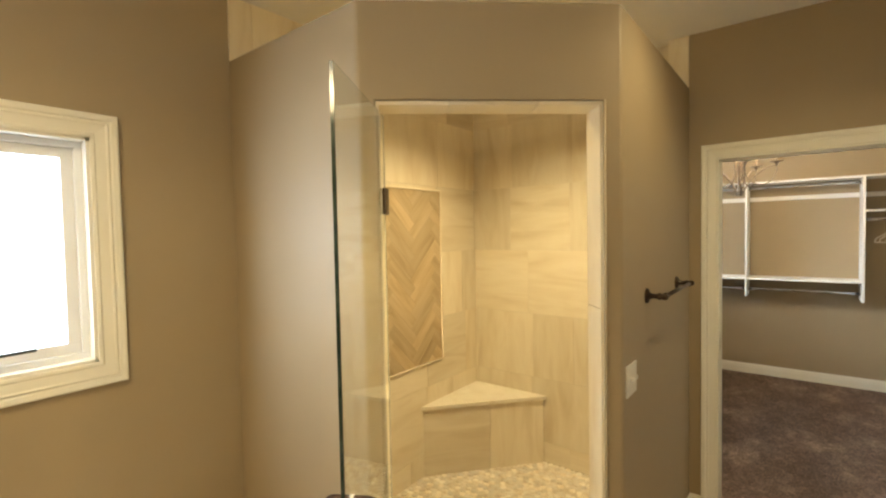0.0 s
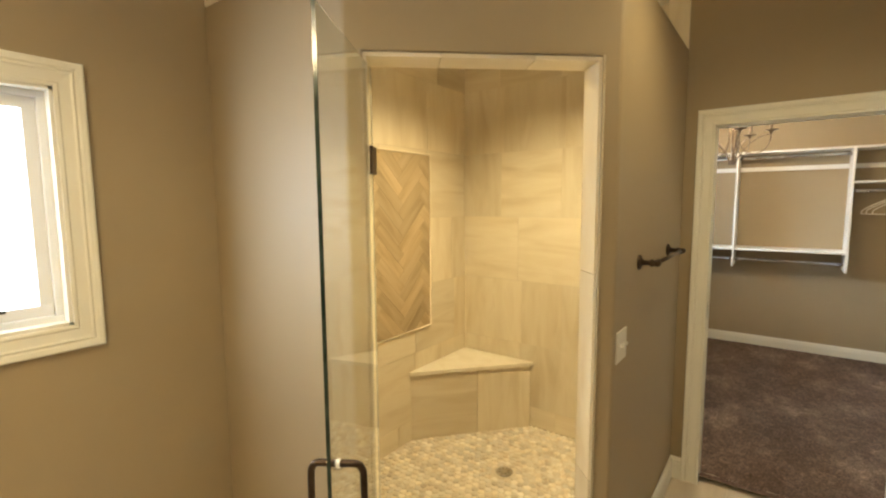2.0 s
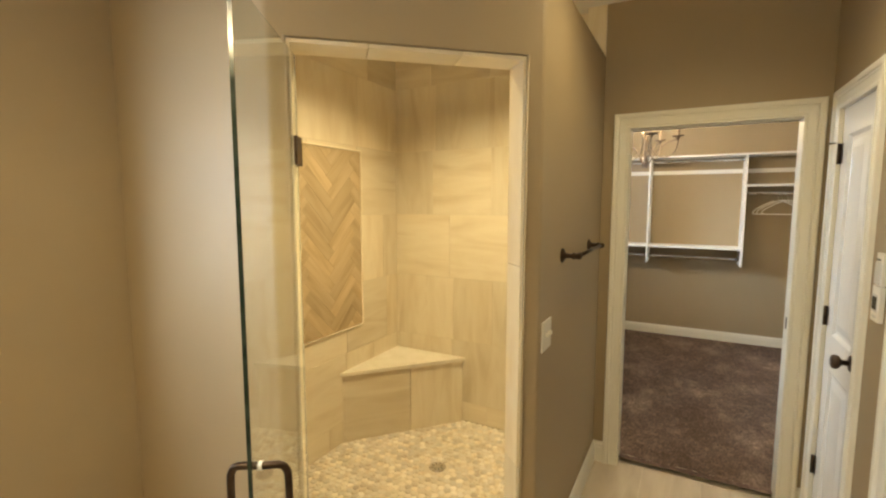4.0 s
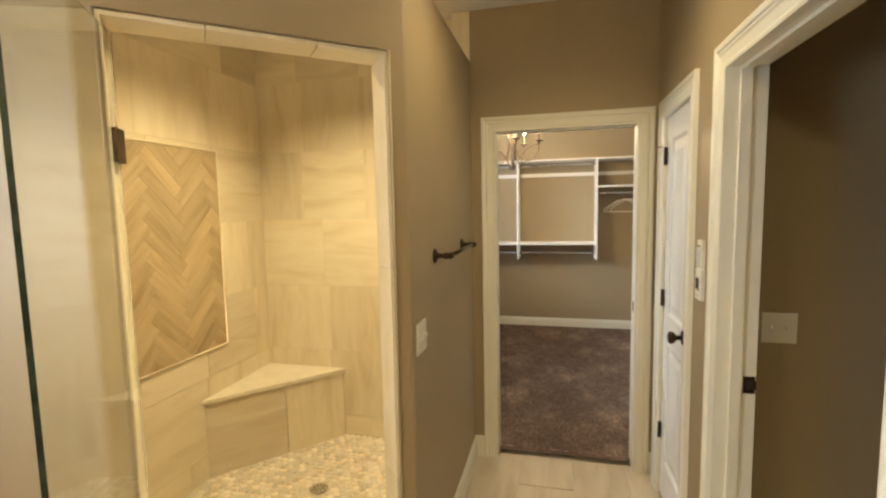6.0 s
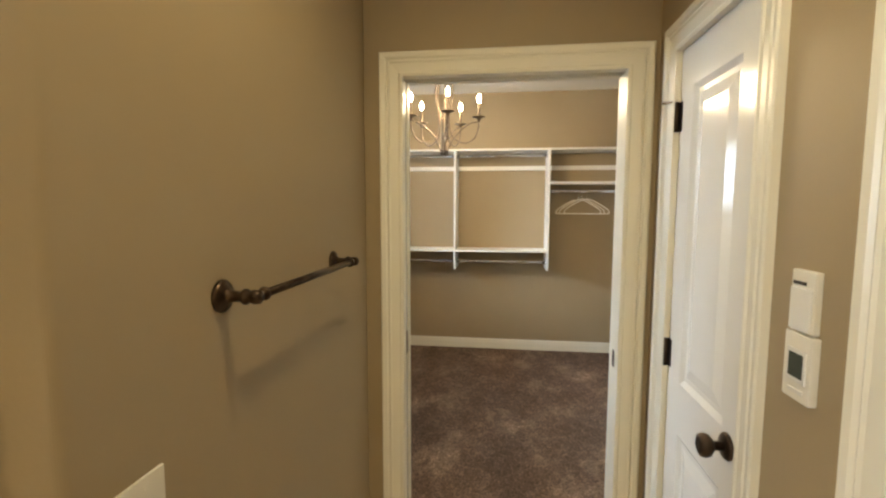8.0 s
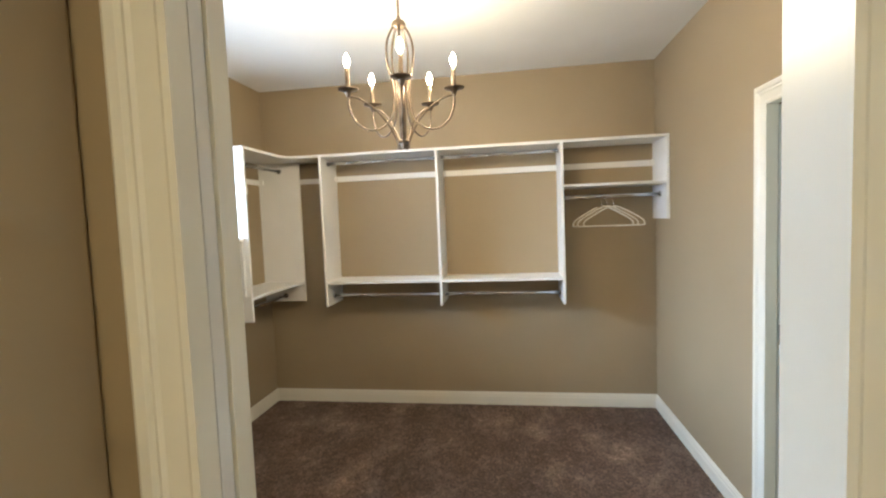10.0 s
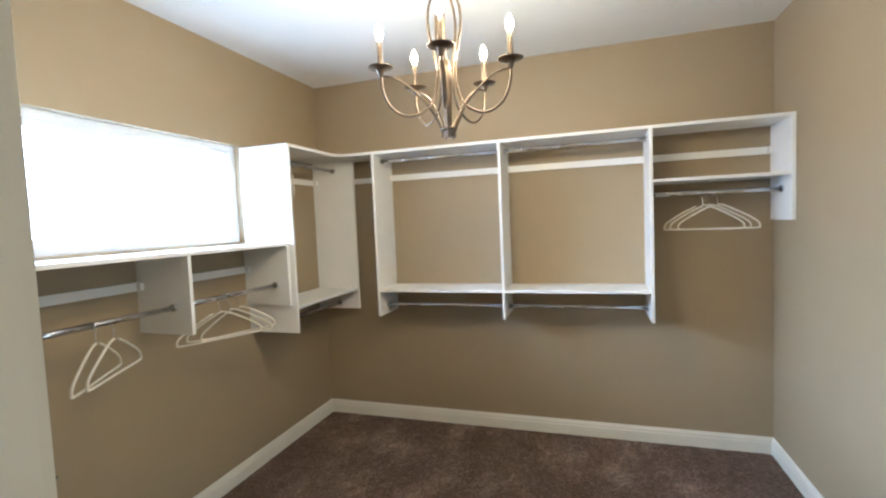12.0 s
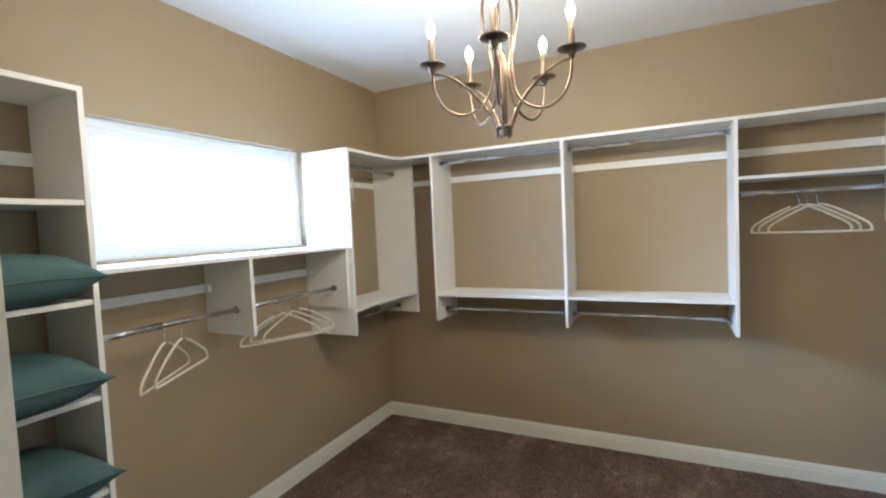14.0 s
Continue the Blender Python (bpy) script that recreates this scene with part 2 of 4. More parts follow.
def pierced(bm, lo, hi, z0, z1, along, near, far, holes):
    """Straight wall along x or y from lo to hi, between its two faces near and far, with holes (a, b, bottom, top)."""
    def put(a, b, c, d):
        if b - a > 1e-4 and d - c > 1e-4:
            if along == "x":
                box(bm, a, b, near, far, c, d)
            else:
                box(bm, near, far, a, b, c, d)
    at = lo
    for a, b, c, d in sorted(holes):
        put(at, a, z0, z1), put(a, b, z0, c), put(a, b, d, z1)
        at = b
    put(at, hi, z0, z1)
    return bm


CASING = [(0.0, 0.0), (0.0, 0.010), (0.010, 0.012), (0.016, 0.009), (0.046, 0.013), (0.052, 0.017), (0.060, 0.013), (0.066, 0.019), (0.080, 0.021), (0.086, 0.018), (0.086, 0.0)]


def casing(put, a, b, lo, hi, closed=False, profile=CASING):
    """Mitred moulding round an opening from a to b, lo to hi; put(u, v, d) lays it into the world."""
    bm = bmesh.new()
    rows = []
    for u, v, su, sv in ((a, lo, -1, -1 if closed else 0), (a, hi, -1, 1), (b, hi, 1, 1), (b, lo, 1, -1 if closed else 0)):
        rows.append([bm.verts.new(put(u + su * o, v + sv * o, d)) for o, d in profile])
    pairs = [(0, 1), (1, 2), (2, 3)] + ([(3, 0)] if closed else [])
    for i, j in pairs:
        for k in range(len(profile) - 1):
            bm.faces.new((rows[i][k], rows[i][k + 1], rows[j][k + 1], rows[j][k]))
    if not closed:
        bm.faces.new(rows[0]), bm.faces.new(rows[3])
    return bm


def baseboard(name, x0, y0, x1, y1, nx, ny, height=0.13):
    """Moulded board along a wall, proud of it towards (nx, ny)."""
    bm = bmesh.new()
    prof = [(0, 0), (0.014, 0), (0.014, height * 0.70), (0.011, height * 0.75), (0.011, height * 0.86), (0.006, height * 0.93), (0.005, height), (0, height)]
    ends = [[bm.verts.new((x + nx * d, y + ny * d, z)) for d, z in prof] for x, y in ((x0, y0), (x1, y1))]
    for k in range(len(prof)):
        j = (k + 1) % len(prof)
        bm.faces.new((ends[0][k], ends[0][j], ends[1][j], ends[1][k]))
    bm.faces.new(ends[0]), bm.faces.new(ends[1])
    return structure(name, bm, TRIM, "cream moulded baseboard along the painted wall", "baseboard")


# ---- plan ----
WEST, EAST, NORTH, TOP = -1.59, 1.64, 6.325, 2.74   # outer wall, closet east wall, closet back wall, ceiling
HALL_E, SIDE, FRONT, BACK = 0.985, -0.062, 3.115, 3.225  # hall east wall, shower side wall, closet front wall's two faces
SHOWER_N = 3.19
DOOR_A, DOOR_B, DOOR_H = 0.084, 0.878, 2.03
LINEN_A, LINEN_B = 2.468, 2.938
WC_A, WC_B = 1.235, 2.065
SIDE_A, SIDE_B = 4.04, 4.755
WIN_A, WIN_B, WIN_LO, WIN_HI = -0.20, 0.73, 1.215, 2.03
CW_A, CW_B, CW_LO, CW_HI = 4.15, 5.42, 1.525, 2.14
SOUTH = -1.8

structure("floor_bath", box(bmesh.new(), -1.75, 2.7, SOUTH - 0.12, FRONT + 0.06, -0.12, -0.006), GROUT, "beige grout bed under the bathroom floor tiles", "floor")
structure("ground", box(bmesh.new(), -400, 400, -400, 400, -0.5, -0.14), OUTSIDE, "pale ground outside the house", "ground")


def carpet():
    bm = bmesh.new()
    for x0, x1, y0, y1, nx, ny in ((WEST, EAST + 0.12, BACK, NORTH, 120, 118), (DOOR_A - 0.01, DOOR_B + 0.01, FRONT + 0.06, BACK, 28, 2)):
        grid = [[bm.verts.new((x0 + (x1 - x0) * i / nx, y0 + (y1 - y0) * j / ny, 0.020 + 0.004 * noise.noise(Vector((i * 0.9, j * 0.9, 0))) + 0.003 * random.random())) for j in range(ny + 1)] for i in range(nx + 1)]
        for i in range(nx):
            for j in range(ny):
                bm.faces.new((grid[i][j], grid[i + 1][j], grid[i + 1][j + 1], grid[i][j + 1])).smooth = True
    return structure("floor_carpet", bm, CARPET, "dark brown cut-pile carpet with brushed lighter patches", "carpet")


carpet()
structure("floor_closet", box(bmesh.new(), -1.75, 3.6, FRONT + 0.06, 6.5, -0.12, -0.012), GROUT, "subfloor under the closet carpet", "floor")

structure("wall_west", pierced(bmesh.new(), SOUTH, 6.45, -0.1, TOP, "y", WEST - 0.16, WEST, [(WIN_A, WIN_B, WIN_LO, WIN_HI), (CW_A, CW_B, CW_LO, CW_HI)]), PAINT, "taupe painted outer wall with two windows", "wall")
structure("wall_north", box(bmesh.new(), WEST - 0.16, 3.6, NORTH, NORTH + 0.12, -0.1, TOP), PAINT, "taupe painted back wall of the closet", "wall")
wall = pierced(bmesh.new(), SIDE - 0.11, EAST + 0.12, -0.1, TOP, "x", FRONT, BACK, [(DOOR_A - 0.012, DOOR_B + 0.012, -0.1, DOOR_H + 0.012)])
box(wall, WEST, SIDE - 0.11, SHOWER_N + 0.01, BACK, -0.1, TOP)
structure("wall_closet_front", wall, PAINT, "taupe painted wall with the closet doorway", "wall")
structure("wall_closet_east", pierced(bmesh.new(), BACK, NORTH, -0.1, TOP, "y", EAST, EAST + 0.12, [(SIDE_A - 0.012, SIDE_B + 0.012, -0.1, DOOR_H + 0.012)]), PAINT, "taupe painted closet wall with a side doorway", "wall")
structure("wall_hall_east", pierced(bmesh.new(), SOUTH, FRONT, -0.1, TOP, "y", HALL_E, HALL_E + 0.114, [(LINEN_A - 0.012, LINEN_B + 0.012, -0.1, DOOR_H + 0.012), (WC_A - 0.012, WC_B + 0.012, -0.1, DOOR_H + 0.012)]), PAINT, "taupe painted hall wall with two doorways", "wall")
structure("wall_south", box(bmesh.new(), WEST - 0.16, 2.7, SOUTH - 0.12, SOUTH, -0.1, TOP), PAINT, "taupe painted bathroom end wall", "wall")
structure("wall_toilet_north", box(bmesh.new(), HALL_E + 0.114, 2.7, 2.268, 2.36, -0.1, TOP), PAINT, "taupe painted side wall of the toilet room", "wall")
structure("wall_toilet_south", box(bmesh.new(), HALL_E + 0.114, 2.7, 1.03, 1.13, -0.1, TOP), PAINT, "taupe painted side wall of the toilet room", "wall")
structure("wall_toilet_east", box(bmesh.new(), 2.58, 2.7, SOUTH, FRONT, -0.1, TOP), PAINT, "taupe painted far wall of the toilet room", "wall")
structure("wall_side_room_south", box(bmesh.new(), EAST + 0.12, 3.6, 3.115, 3.235, -0.1, TOP), CEIL, "white painted wall of the side room", "wall")
structure("wall_side_room_east", box(bmesh.new(), 3.48, 3.6, 3.235, NORTH, -0.1, TOP), CEIL, "white painted wall of the side room", "wall")
structure("ceiling_bath", box(bmesh.new(), WEST - 0.16, 2.7, SOUTH - 0.12, 3.18, TOP, TOP + 0.1), CEIL, "white painted bathroom ceiling", "ceiling")
structure("ceiling_closet", box(bmesh.new(), WEST - 0.16, 3.6, 3.18, NORTH + 0.12, TOP, TOP + 0.1), CEIL, "white painted closet ceiling", "ceiling")

# shower enclosure: short west wall, slanted front with the opening, side wall; all stop short of the ceiling
S_TOP, S_HEAD = 2.45, 2.111
P_A, P_B, P_C = Vector((WEST, 1.257)), Vector((-0.745, 1.255)), Vector((SIDE, 1.868))
ALONG = (P_C - P_B).normalized()
OUTW = Vector((ALONG.y, -ALONG.x))
OP_A, OP_B = 0.060, 0.850
S_LEN = (P_C - P_B).length
THICK = 0.11


def slant(s, d, z=None):
    """Place on the slanted front: s along it, d proud of its outer face."""
    p = P_B + ALONG * s + OUTW * d
    return (p.x, p.y) if z is None else (p.x, p.y, z)


inner_b, inner_c = slant(0.04, -THICK), slant(S_LEN - 0.03, -THICK)
bm = bmesh.new()
outer_line = [(P_A.x, P_A.y), (P_B.x, P_B.y), slant(OP_A, 0), slant(OP_B, 0), (P_C.x, P_C.y), (SIDE, FRONT)]
inner_line = [(WEST, P_A.y + THICK), inner_b, slant(OP_A, -THICK), slant(OP_B, -THICK), (SIDE - THICK, inner_c[1]), (SIDE - THICK, FRONT)]
posts = [[{z: bm.verts.new((*p, z)) for z in (-0.1, S_HEAD, S_TOP)} for p in line] for line in (outer_line, inner_line)]
for k in range(5):
    for side in posts:
        a, b = side[k], side[k + 1]
        ring = [a[S_HEAD], b[S_HEAD]] if k == 2 else [a[-0.1], b[-0.1]] + ([b[S_HEAD]] if k == 1 else [])
        ring += [b[S_TOP], a[S_TOP]] + ([a[S_HEAD]] if k == 3 else [])
        bm.faces.new(ring)
    z = S_HEAD if k == 2 else -0.1
    for z in (z, S_TOP):
        bm.faces.new((posts[0][k][z], posts[0][k + 1][z], posts[1][k + 1][z], posts[1][k][z]))
for k, low, high in ((0, -0.1, S_TOP), (5, -0.1, S_TOP), (2, -0.1, S_HEAD), (3, -0.1, S_HEAD)):
    bm.faces.new((posts[0][k][low], posts[1][k][low], posts[1][k][high], posts[0][k][high]))
bmesh.ops.delete(bm, geom=[v for v in bm.verts if not v.link_faces], context="VERTS")
sw = structure("wall_shower", bm, PAINT, "taupe painted shower wall that stops short of the ceiling", "wall")
bv = sw.modifiers.new("soft_corner", "BEVEL")
bv.width, bv.segments, bv.limit_method, bv.angle_limit = 0.024, 6, "ANGLE", radians(30)

# baseboards
baseboard("baseboard", WEST, BACK, WEST, NORTH, 1, 0)
baseboard("baseboard", WEST, NORTH, EAST, NORTH, 0, -1)
baseboard("baseboard", EAST, SIDE_B + 0.087, EAST, NORTH, -1, 0)
baseboard("baseboard", EAST, BACK, EAST, SIDE_A - 0.087, -1, 0)
baseboard("baseboard", SIDE, P_C.y, SIDE, FRONT, 1, 0)
baseboard("baseboard", SIDE, FRONT, DOOR_A - 0.086, FRONT, 0, -1)
baseboard("baseboard", DOOR_B + 0.086, FRONT, HALL_E, FRONT, 0, -1)
baseboard("baseboard", HALL_E, WC_B + 0.086, HALL_E, LINEN_A - 0.086, -1, 0)
baseboard("baseboard", HALL_E, SOUTH, HALL_E, WC_A - 0.086, -1, 0)
baseboard("baseboard", WEST, SOUTH, WEST, P_A.y, 1, 0)

# ---- doorways ----


def trim(name, bm, label, category="trim"):
    return structure(name, bm, TRIM, label, category)


trim("trim_closet_door", casing(lambda u, v, d: (u, FRONT - d, v), DOOR_A, DOOR_B, 0.0, DOOR_H), "cream moulded casing round the closet doorway", "door casing")
trim("trim_closet_door_inside", casing(lambda u, v, d: (u, BACK + d, v), DOOR_A, DOOR_B, 0.0, DOOR_H), "cream moulded casing inside the closet doorway", "door casing")
trim("trim_linen_door", casing(lambda u, v, d: (HALL_E - d, u, v), LINEN_A, LINEN_B, 0.0, DOOR_H), "cream moulded casing round the linen door", "door casing")
trim("trim_toilet_door", casing(lambda u, v, d: (HALL_E - d, u, v), WC_A, WC_B, 0.0, DOOR_H), "cream moulded casing round the toilet doorway", "door casing")
trim("trim_side_door", casing(lambda u, v, d: (EAST - d, u, v), SIDE_A, SIDE_B, 0.0, DOOR_H), "white moulded casing round the side doorway", "door casing")


def pocket_jamb(name, along, a, b, near, far, pocket):
    """Split jamb with the edge of a pocket door in its slot. along: axis of the wall; pocket: the end (a or b) that holds the door."""
    e = 0.0125
    jb = bmesh.new()
    mid = (near + far) / 2

    def put(u0, u1, d0, d1, z0, z1):
        box(jb, *((u0, u1, d0, d1) if along == "x" else (d0, d1, u0, u1)), z0, z1)
    for u0, u1, side in ((a - e, a, "a"), (b, b + e, "b")):
        if side == pocket:
            put(u0, u1, near, mid - 0.0215, 0, DOOR_H), put(u0, u1, mid + 0.0215, far, 0, DOOR_H)
        else:
            put(u0, u1, near, far, 0, DOOR_H)
    put(a - e, b + e, near, mid - 0.0215, DOOR_H, DOOR_H + e), put(a - e, b + e, mid + 0.0215, far, DOOR_H, DOOR_H + e)
    trim(name, jb, "cream split jamb of a pocket door", "door jamb")
    door = thing("pocket_door", "white pocket door slid away, only its edge showing", "door")
    u0, u1 = (a - 0.09, a - 0.003) if pocket == "a" else (b + 0.003, b + 0.09)
    dims = (u0, u1, mid - 0.0155, mid + 0.0155) if along == "x" else (mid - 0.0155, mid + 0.0155, u0, u1)
    board("leaf", door, *dims, 0.012, DOOR_H - 0.004, DOORW, 0.002)
    u = u1 if pocket == "a" else u0
    s = 0.002 if pocket == "a" else -0.002
    lo, hi = min(u, u + s), max(u, u + s)
    dims = (lo, hi, mid - 0.012, mid + 0.012) if along == "x" else (mid - 0.012, mid + 0.012, lo, hi)
    latch = board("latch", door, *dims, 0.97, 1.06, BRONZE, 0.0, "dark bronze latch")
    return door


pocket_jamb("door_jamb_closet", "x", DOOR_A, DOOR_B, FRONT, BACK, "a")
pocket_jamb("door_jamb_side", "y", SIDE_A, SIDE_B, EAST, EAST + 0.12, "b")
for nm, a, b in (("door_jamb_linen", LINEN_A, LINEN_B), ("door_jamb_toilet", WC_A, WC_B)):
    bm = bmesh.new()
    box(bm, HALL_E, HALL_E + 0.119, a - 0.0125, a, 0, DOOR_H), box(bm, HALL_E, HALL_E + 0.119, b, b + 0.0125, 0, DOOR_H)
    box(bm, HALL_E, HALL_E + 0.119, a - 0.0125, b + 0.0125, DOOR_H, DOOR_H + 0.0125)
    x = HALL_E + (0.050 if nm.endswith("linen") else 0.036)
    box(bm, x, x + 0.034, b - 0.011, b, 0, DOOR_H), box(bm, x, x + 0.034, a, a + 0.011, 0, DOOR_H), box(bm, x, x + 0.034, a + 0.011, b - 0.011, DOOR_H - 0.011, DOOR_H)
    trim(nm, bm, "cream painted door jamb with a stop", "door jamb")
strike = thing("strike_plate", "dark bronze strike plate on the cream door jamb", "strike plate")
board("plate", strike, HALL_E + 0.080, HALL_E + 0.115, WC_B - 0.003, WC_B + 0.001, 0.93, 0.99, BRONZE, 0.0)
part("lip", tube(bmesh.new(), [(HALL_E + 0.115, WC_B - 0.004, 0.945), (HALL_E + 0.115, WC_B - 0.004, 0.975)], 0.004), BRONZE, strike)
# dark slab on the plate paints the shade inside the latch opening
board("hole", strike, HALL_E + 0.090, HALL_E + 0.105, WC_B - 0.0045, WC_B - 0.002, 0.945, 0.975, DARK, 0.0)


keeper = thing("strike_plate", "small dark strike plate on the closet door jamb", "strike plate")
board("plate", keeper, DOOR_B - 0.002, DOOR_B + 0.001, (FRONT + BACK) / 2 - 0.014, (FRONT + BACK) / 2 + 0.014, 0.955, 1.015, BRONZE, 0.0)
# shade of the keeper's opening, laid on as a dark slab
board("hole", keeper, DOOR_B - 0.003, DOOR_B - 0.001, (FRONT + BACK) / 2 - 0.006, (FRONT + BACK) / 2 + 0.006, 0.972, 0.998, DARK, 0.0)


def panel_door(name, a, b, x):
    """White two-panel door in the hall's east wall, face at x, from a to b."""
    d = thing(name, "closed white two-panel linen door with bronze knob and hinges", "door")
    z0, z1 = 0.012, DOOR_H - 0.004
    a, b = a + 0.003, b - 0.003
    st = 0.095
    bm = bmesh.new()
    box(bm, x + 0.010, x + 0.034, a, b, z0, z1)
    for y0, y1, c, e in ((a, a + st, z0, z1), (b - st, b, z0, z1), (a + st, b - st, z0, 0.22), (a + st, b - st, 0.86, 1.02), (a + st, b - st, z1 - 0.12, z1)):
        box(bm, x, x + 0.010, y0, y1, c, e)
    for c, e in ((0.22, 0.86), (1.02, z1 - 0.12)):
        y0, y1 = a + st, b - st
        outer = [bm.verts.new((x, y, z)) for y, z in ((y0, c), (y1, c), (y1, e), (y0, e))]
        low = [bm.verts.new((x + 0.0095, y, z)) for y, z in ((y0 + 0.016, c + 0.016), (y1 - 0.016, c + 0.016), (y1 - 0.016, e - 0.016), (y0 + 0.016, e - 0.016))]
        up1 = [bm.verts.new((x + 0.0095, y, z)) for y, z in ((y0 + 0.03, c + 0.03), (y1 - 0.03, c + 0.03), (y1 - 0.03, e - 0.03), (y0 + 0.03, e - 0.03))]
        up2 = [bm.verts.new((x + 0.002, y, z)) for y, z in ((y0 + 0.065, c + 0.065), (y1 - 0.065, c + 0.065), (y1 - 0.065, e - 0.065), (y0 + 0.065, e - 0.065))]
        for r0, r1 in ((outer, low), (low, up1), (up1, up2)):
            for k in range(4):
                bm.faces.new((r0[k], r0[(k + 1) % 4], r1[(k + 1) % 4], r1[k]))
        bm.faces.new(up2)
    part("leaf", bm, DOORW, d)
    ky, kz = a + 0.064, 0.985
    face = pose(x, ky, kz, 0, -90, 0)
    knob = part("knob", lathe(bmesh.new(), [(0.011, 0.005), (0.011, 0.03), (0.016, 0.034), (0.026, 0.042), (0.029, 0.052), (0.026, 0.062), (0.014, 0.067)], 20, face), BRONZE, d, "dark bronze round knob")
    part("rosette", lathe(bmesh.new(), [(0.033, 0.0), (0.033, 0.004), (0.028, 0.009), (0.012, 0.011)], 24, face), BRONZE, knob)
    for z in (0.36, 1.09, 1.83):
        h = part("hinge", tube(bmesh.new(), [(x - 0.008, b + 0.004, z - 0.045), (x - 0.008, b + 0.004, z + 0.045)], 0.008, 10), BRONZE, d, "dark bronze hinge")
        board("hinge_leaf", h, x - 0.002, x + 0.001, b - 0.020, b + 0.002, z - 0.044, z + 0.044, BRONZE, 0.0)
    stop = part("hinge_stop", tube(bmesh.new(), [(x - 0.008, b + 0.004, 1.88), (x - 0.03, b + 0.03, 1.88), (x - 0.045, b + 0.032, 1.88)], 0.005, 8), CHROME, d, "small hinge-pin door stop")
    return d


panel_door("linen_door", LINEN_A, LINEN_B, HALL_E + 0.008)

# ---- windows ----


def window(name, a, b, lo, hi, inset, label):
    """Vinyl window in the west wall: frame, sash and pane set back from the inner face."""
    w = tagged(thing(name, label, "window"), kind="structure")
    x = WEST - inset

    def rim(nm, o, wd, x0, x1, parent):
        bm = bmesh.new()
        for y0, y1, z0, z1 in ((a + o, b - o, lo + o, lo + o + wd), (a + o, b - o, hi - o - wd, hi - o), (a + o, a + o + wd, lo + o + wd, hi - o - wd), (b - o - wd, b - o, lo + o + wd, hi - o - wd)):
            box(bm, x0, x1, y0, y1, z0, z1, 0.003)
        return part(nm, bm, VINYL, parent)
    f = rim("window_frame", 0.0, 0.035, x - 0.07, x, w)
    s = rim("sash", 0.035, 0.038, x - 0.06, x - 0.016, w)
    p = part("pane", box(bmesh.new(), x - 0.045, x - 0.040, a + 0.07, b - 0.07, lo + 0.07, hi - 0.07), PANE, s)
    p.visible_shadow = False
    return w, x


w, x = window("window_1", WIN_A, WIN_B, WIN_LO, WIN_HI, 0.045, "white vinyl casement window with bright obscure glass")
cr = board("crank_cover", w, x - 0.004, x + 0.026, 0.30, 0.46, WIN_LO + 0.034, WIN_LO + 0.062, VINYL, 0.005)
part("crank_handle", tube(bmesh.new(), smooth_line([(x + 0.026, 0.42, WIN_LO + 0.055), (x + 0.04, 0.44, WIN_LO + 0.075), (x + 0.035, 0.56, WIN_LO + 0.078)]), 0.006), DARK, cr, "folded crank handle")
bm = bmesh.new()
for y0, y1, z0, z1 in ((WIN_A - 0.012, WIN_B + 0.012, WIN_LO - 0.0, WIN_LO + 0.012), (WIN_A, WIN_B, WIN_HI - 0.012, WIN_HI), (WIN_A, WIN_A + 0.012, WIN_LO, WIN_HI), (WIN_B - 0.012, WIN_B, WIN_LO, WIN_HI)):
    box(bm, WEST - 0.05, WEST + 0.003, max(y0, WIN_A), min(y1, WIN_B), z0, z1)
trim("window_jamb", bm, "white window jamb lining", "window jamb")
trim("trim_window", casing(lambda u, v, d: (WEST + d, u, v), WIN_A, WIN_B, WIN_LO, WIN_HI, True), "cream moulded casing round the bathroom window", "window casing")
window("window_2", CW_A, CW_B, CW_LO, CW_HI, 0.05, "wide white vinyl window above the closet counter")
for nm, y in (("backdrop_sky", 2.5),):
    tagged(part(nm, box(bmesh.new(), -12.1, -12, y - 14, y + 14, -1, 14), SKYGLOW), "bright white sky outside the windows", "sky", kind="structure")

# ---- shower ----
shower_floor = structure("floor_shower", prism(bmesh.new(), [(WEST, P_A.y + THICK), inner_b, slant(OP_A, -THICK), slant(OP_A, 0.0), slant(OP_B, 0.0), slant(OP_B, -THICK), (SIDE - THICK, inner_c[1]), (SIDE - THICK, SHOWER_N), (WEST, SHOWER_N)], -0.1, -0.004), GROUT, "beige pebble mosaic shower floor", "shower floor")
liner = thing("shower_opening_trim", "beige tile lining round the shower opening", "trim")
for nm, s0, s1, z0, z1 in (("jamb_tile", OP_A, OP_A + 0.012, 0, 1.06), ("jamb_tile", OP_A, OP_A + 0.012, 1.063, S_HEAD - 0.012), ("jamb_tile", OP_B - 0.012, OP_B, 0, 0.62), ("jamb_tile", OP_B - 0.012, OP_B, 0.623, 1.38), ("jamb_tile", OP_B - 0.012, OP_B, 1.383, S_HEAD - 0.012), ("head_tile", OP_A, OP_A + 0.25, S_HEAD - 0.012, S_HEAD), ("head_tile", OP_A + 0.253, OP_A + 0.56, S_HEAD - 0.012, S_HEAD), ("head_tile", OP_A + 0.563, OP_B, S_HEAD - 0.012, S_HEAD)):
    part(nm, prism(bmesh.new(), [slant(s0, 0.002), slant(s1, 0.002), slant(s1, -THICK - 0.01), slant(s0, -THICK - 0.01)], z0, z1), TILE_V if nm[0] == "j" else TILE_H, liner)
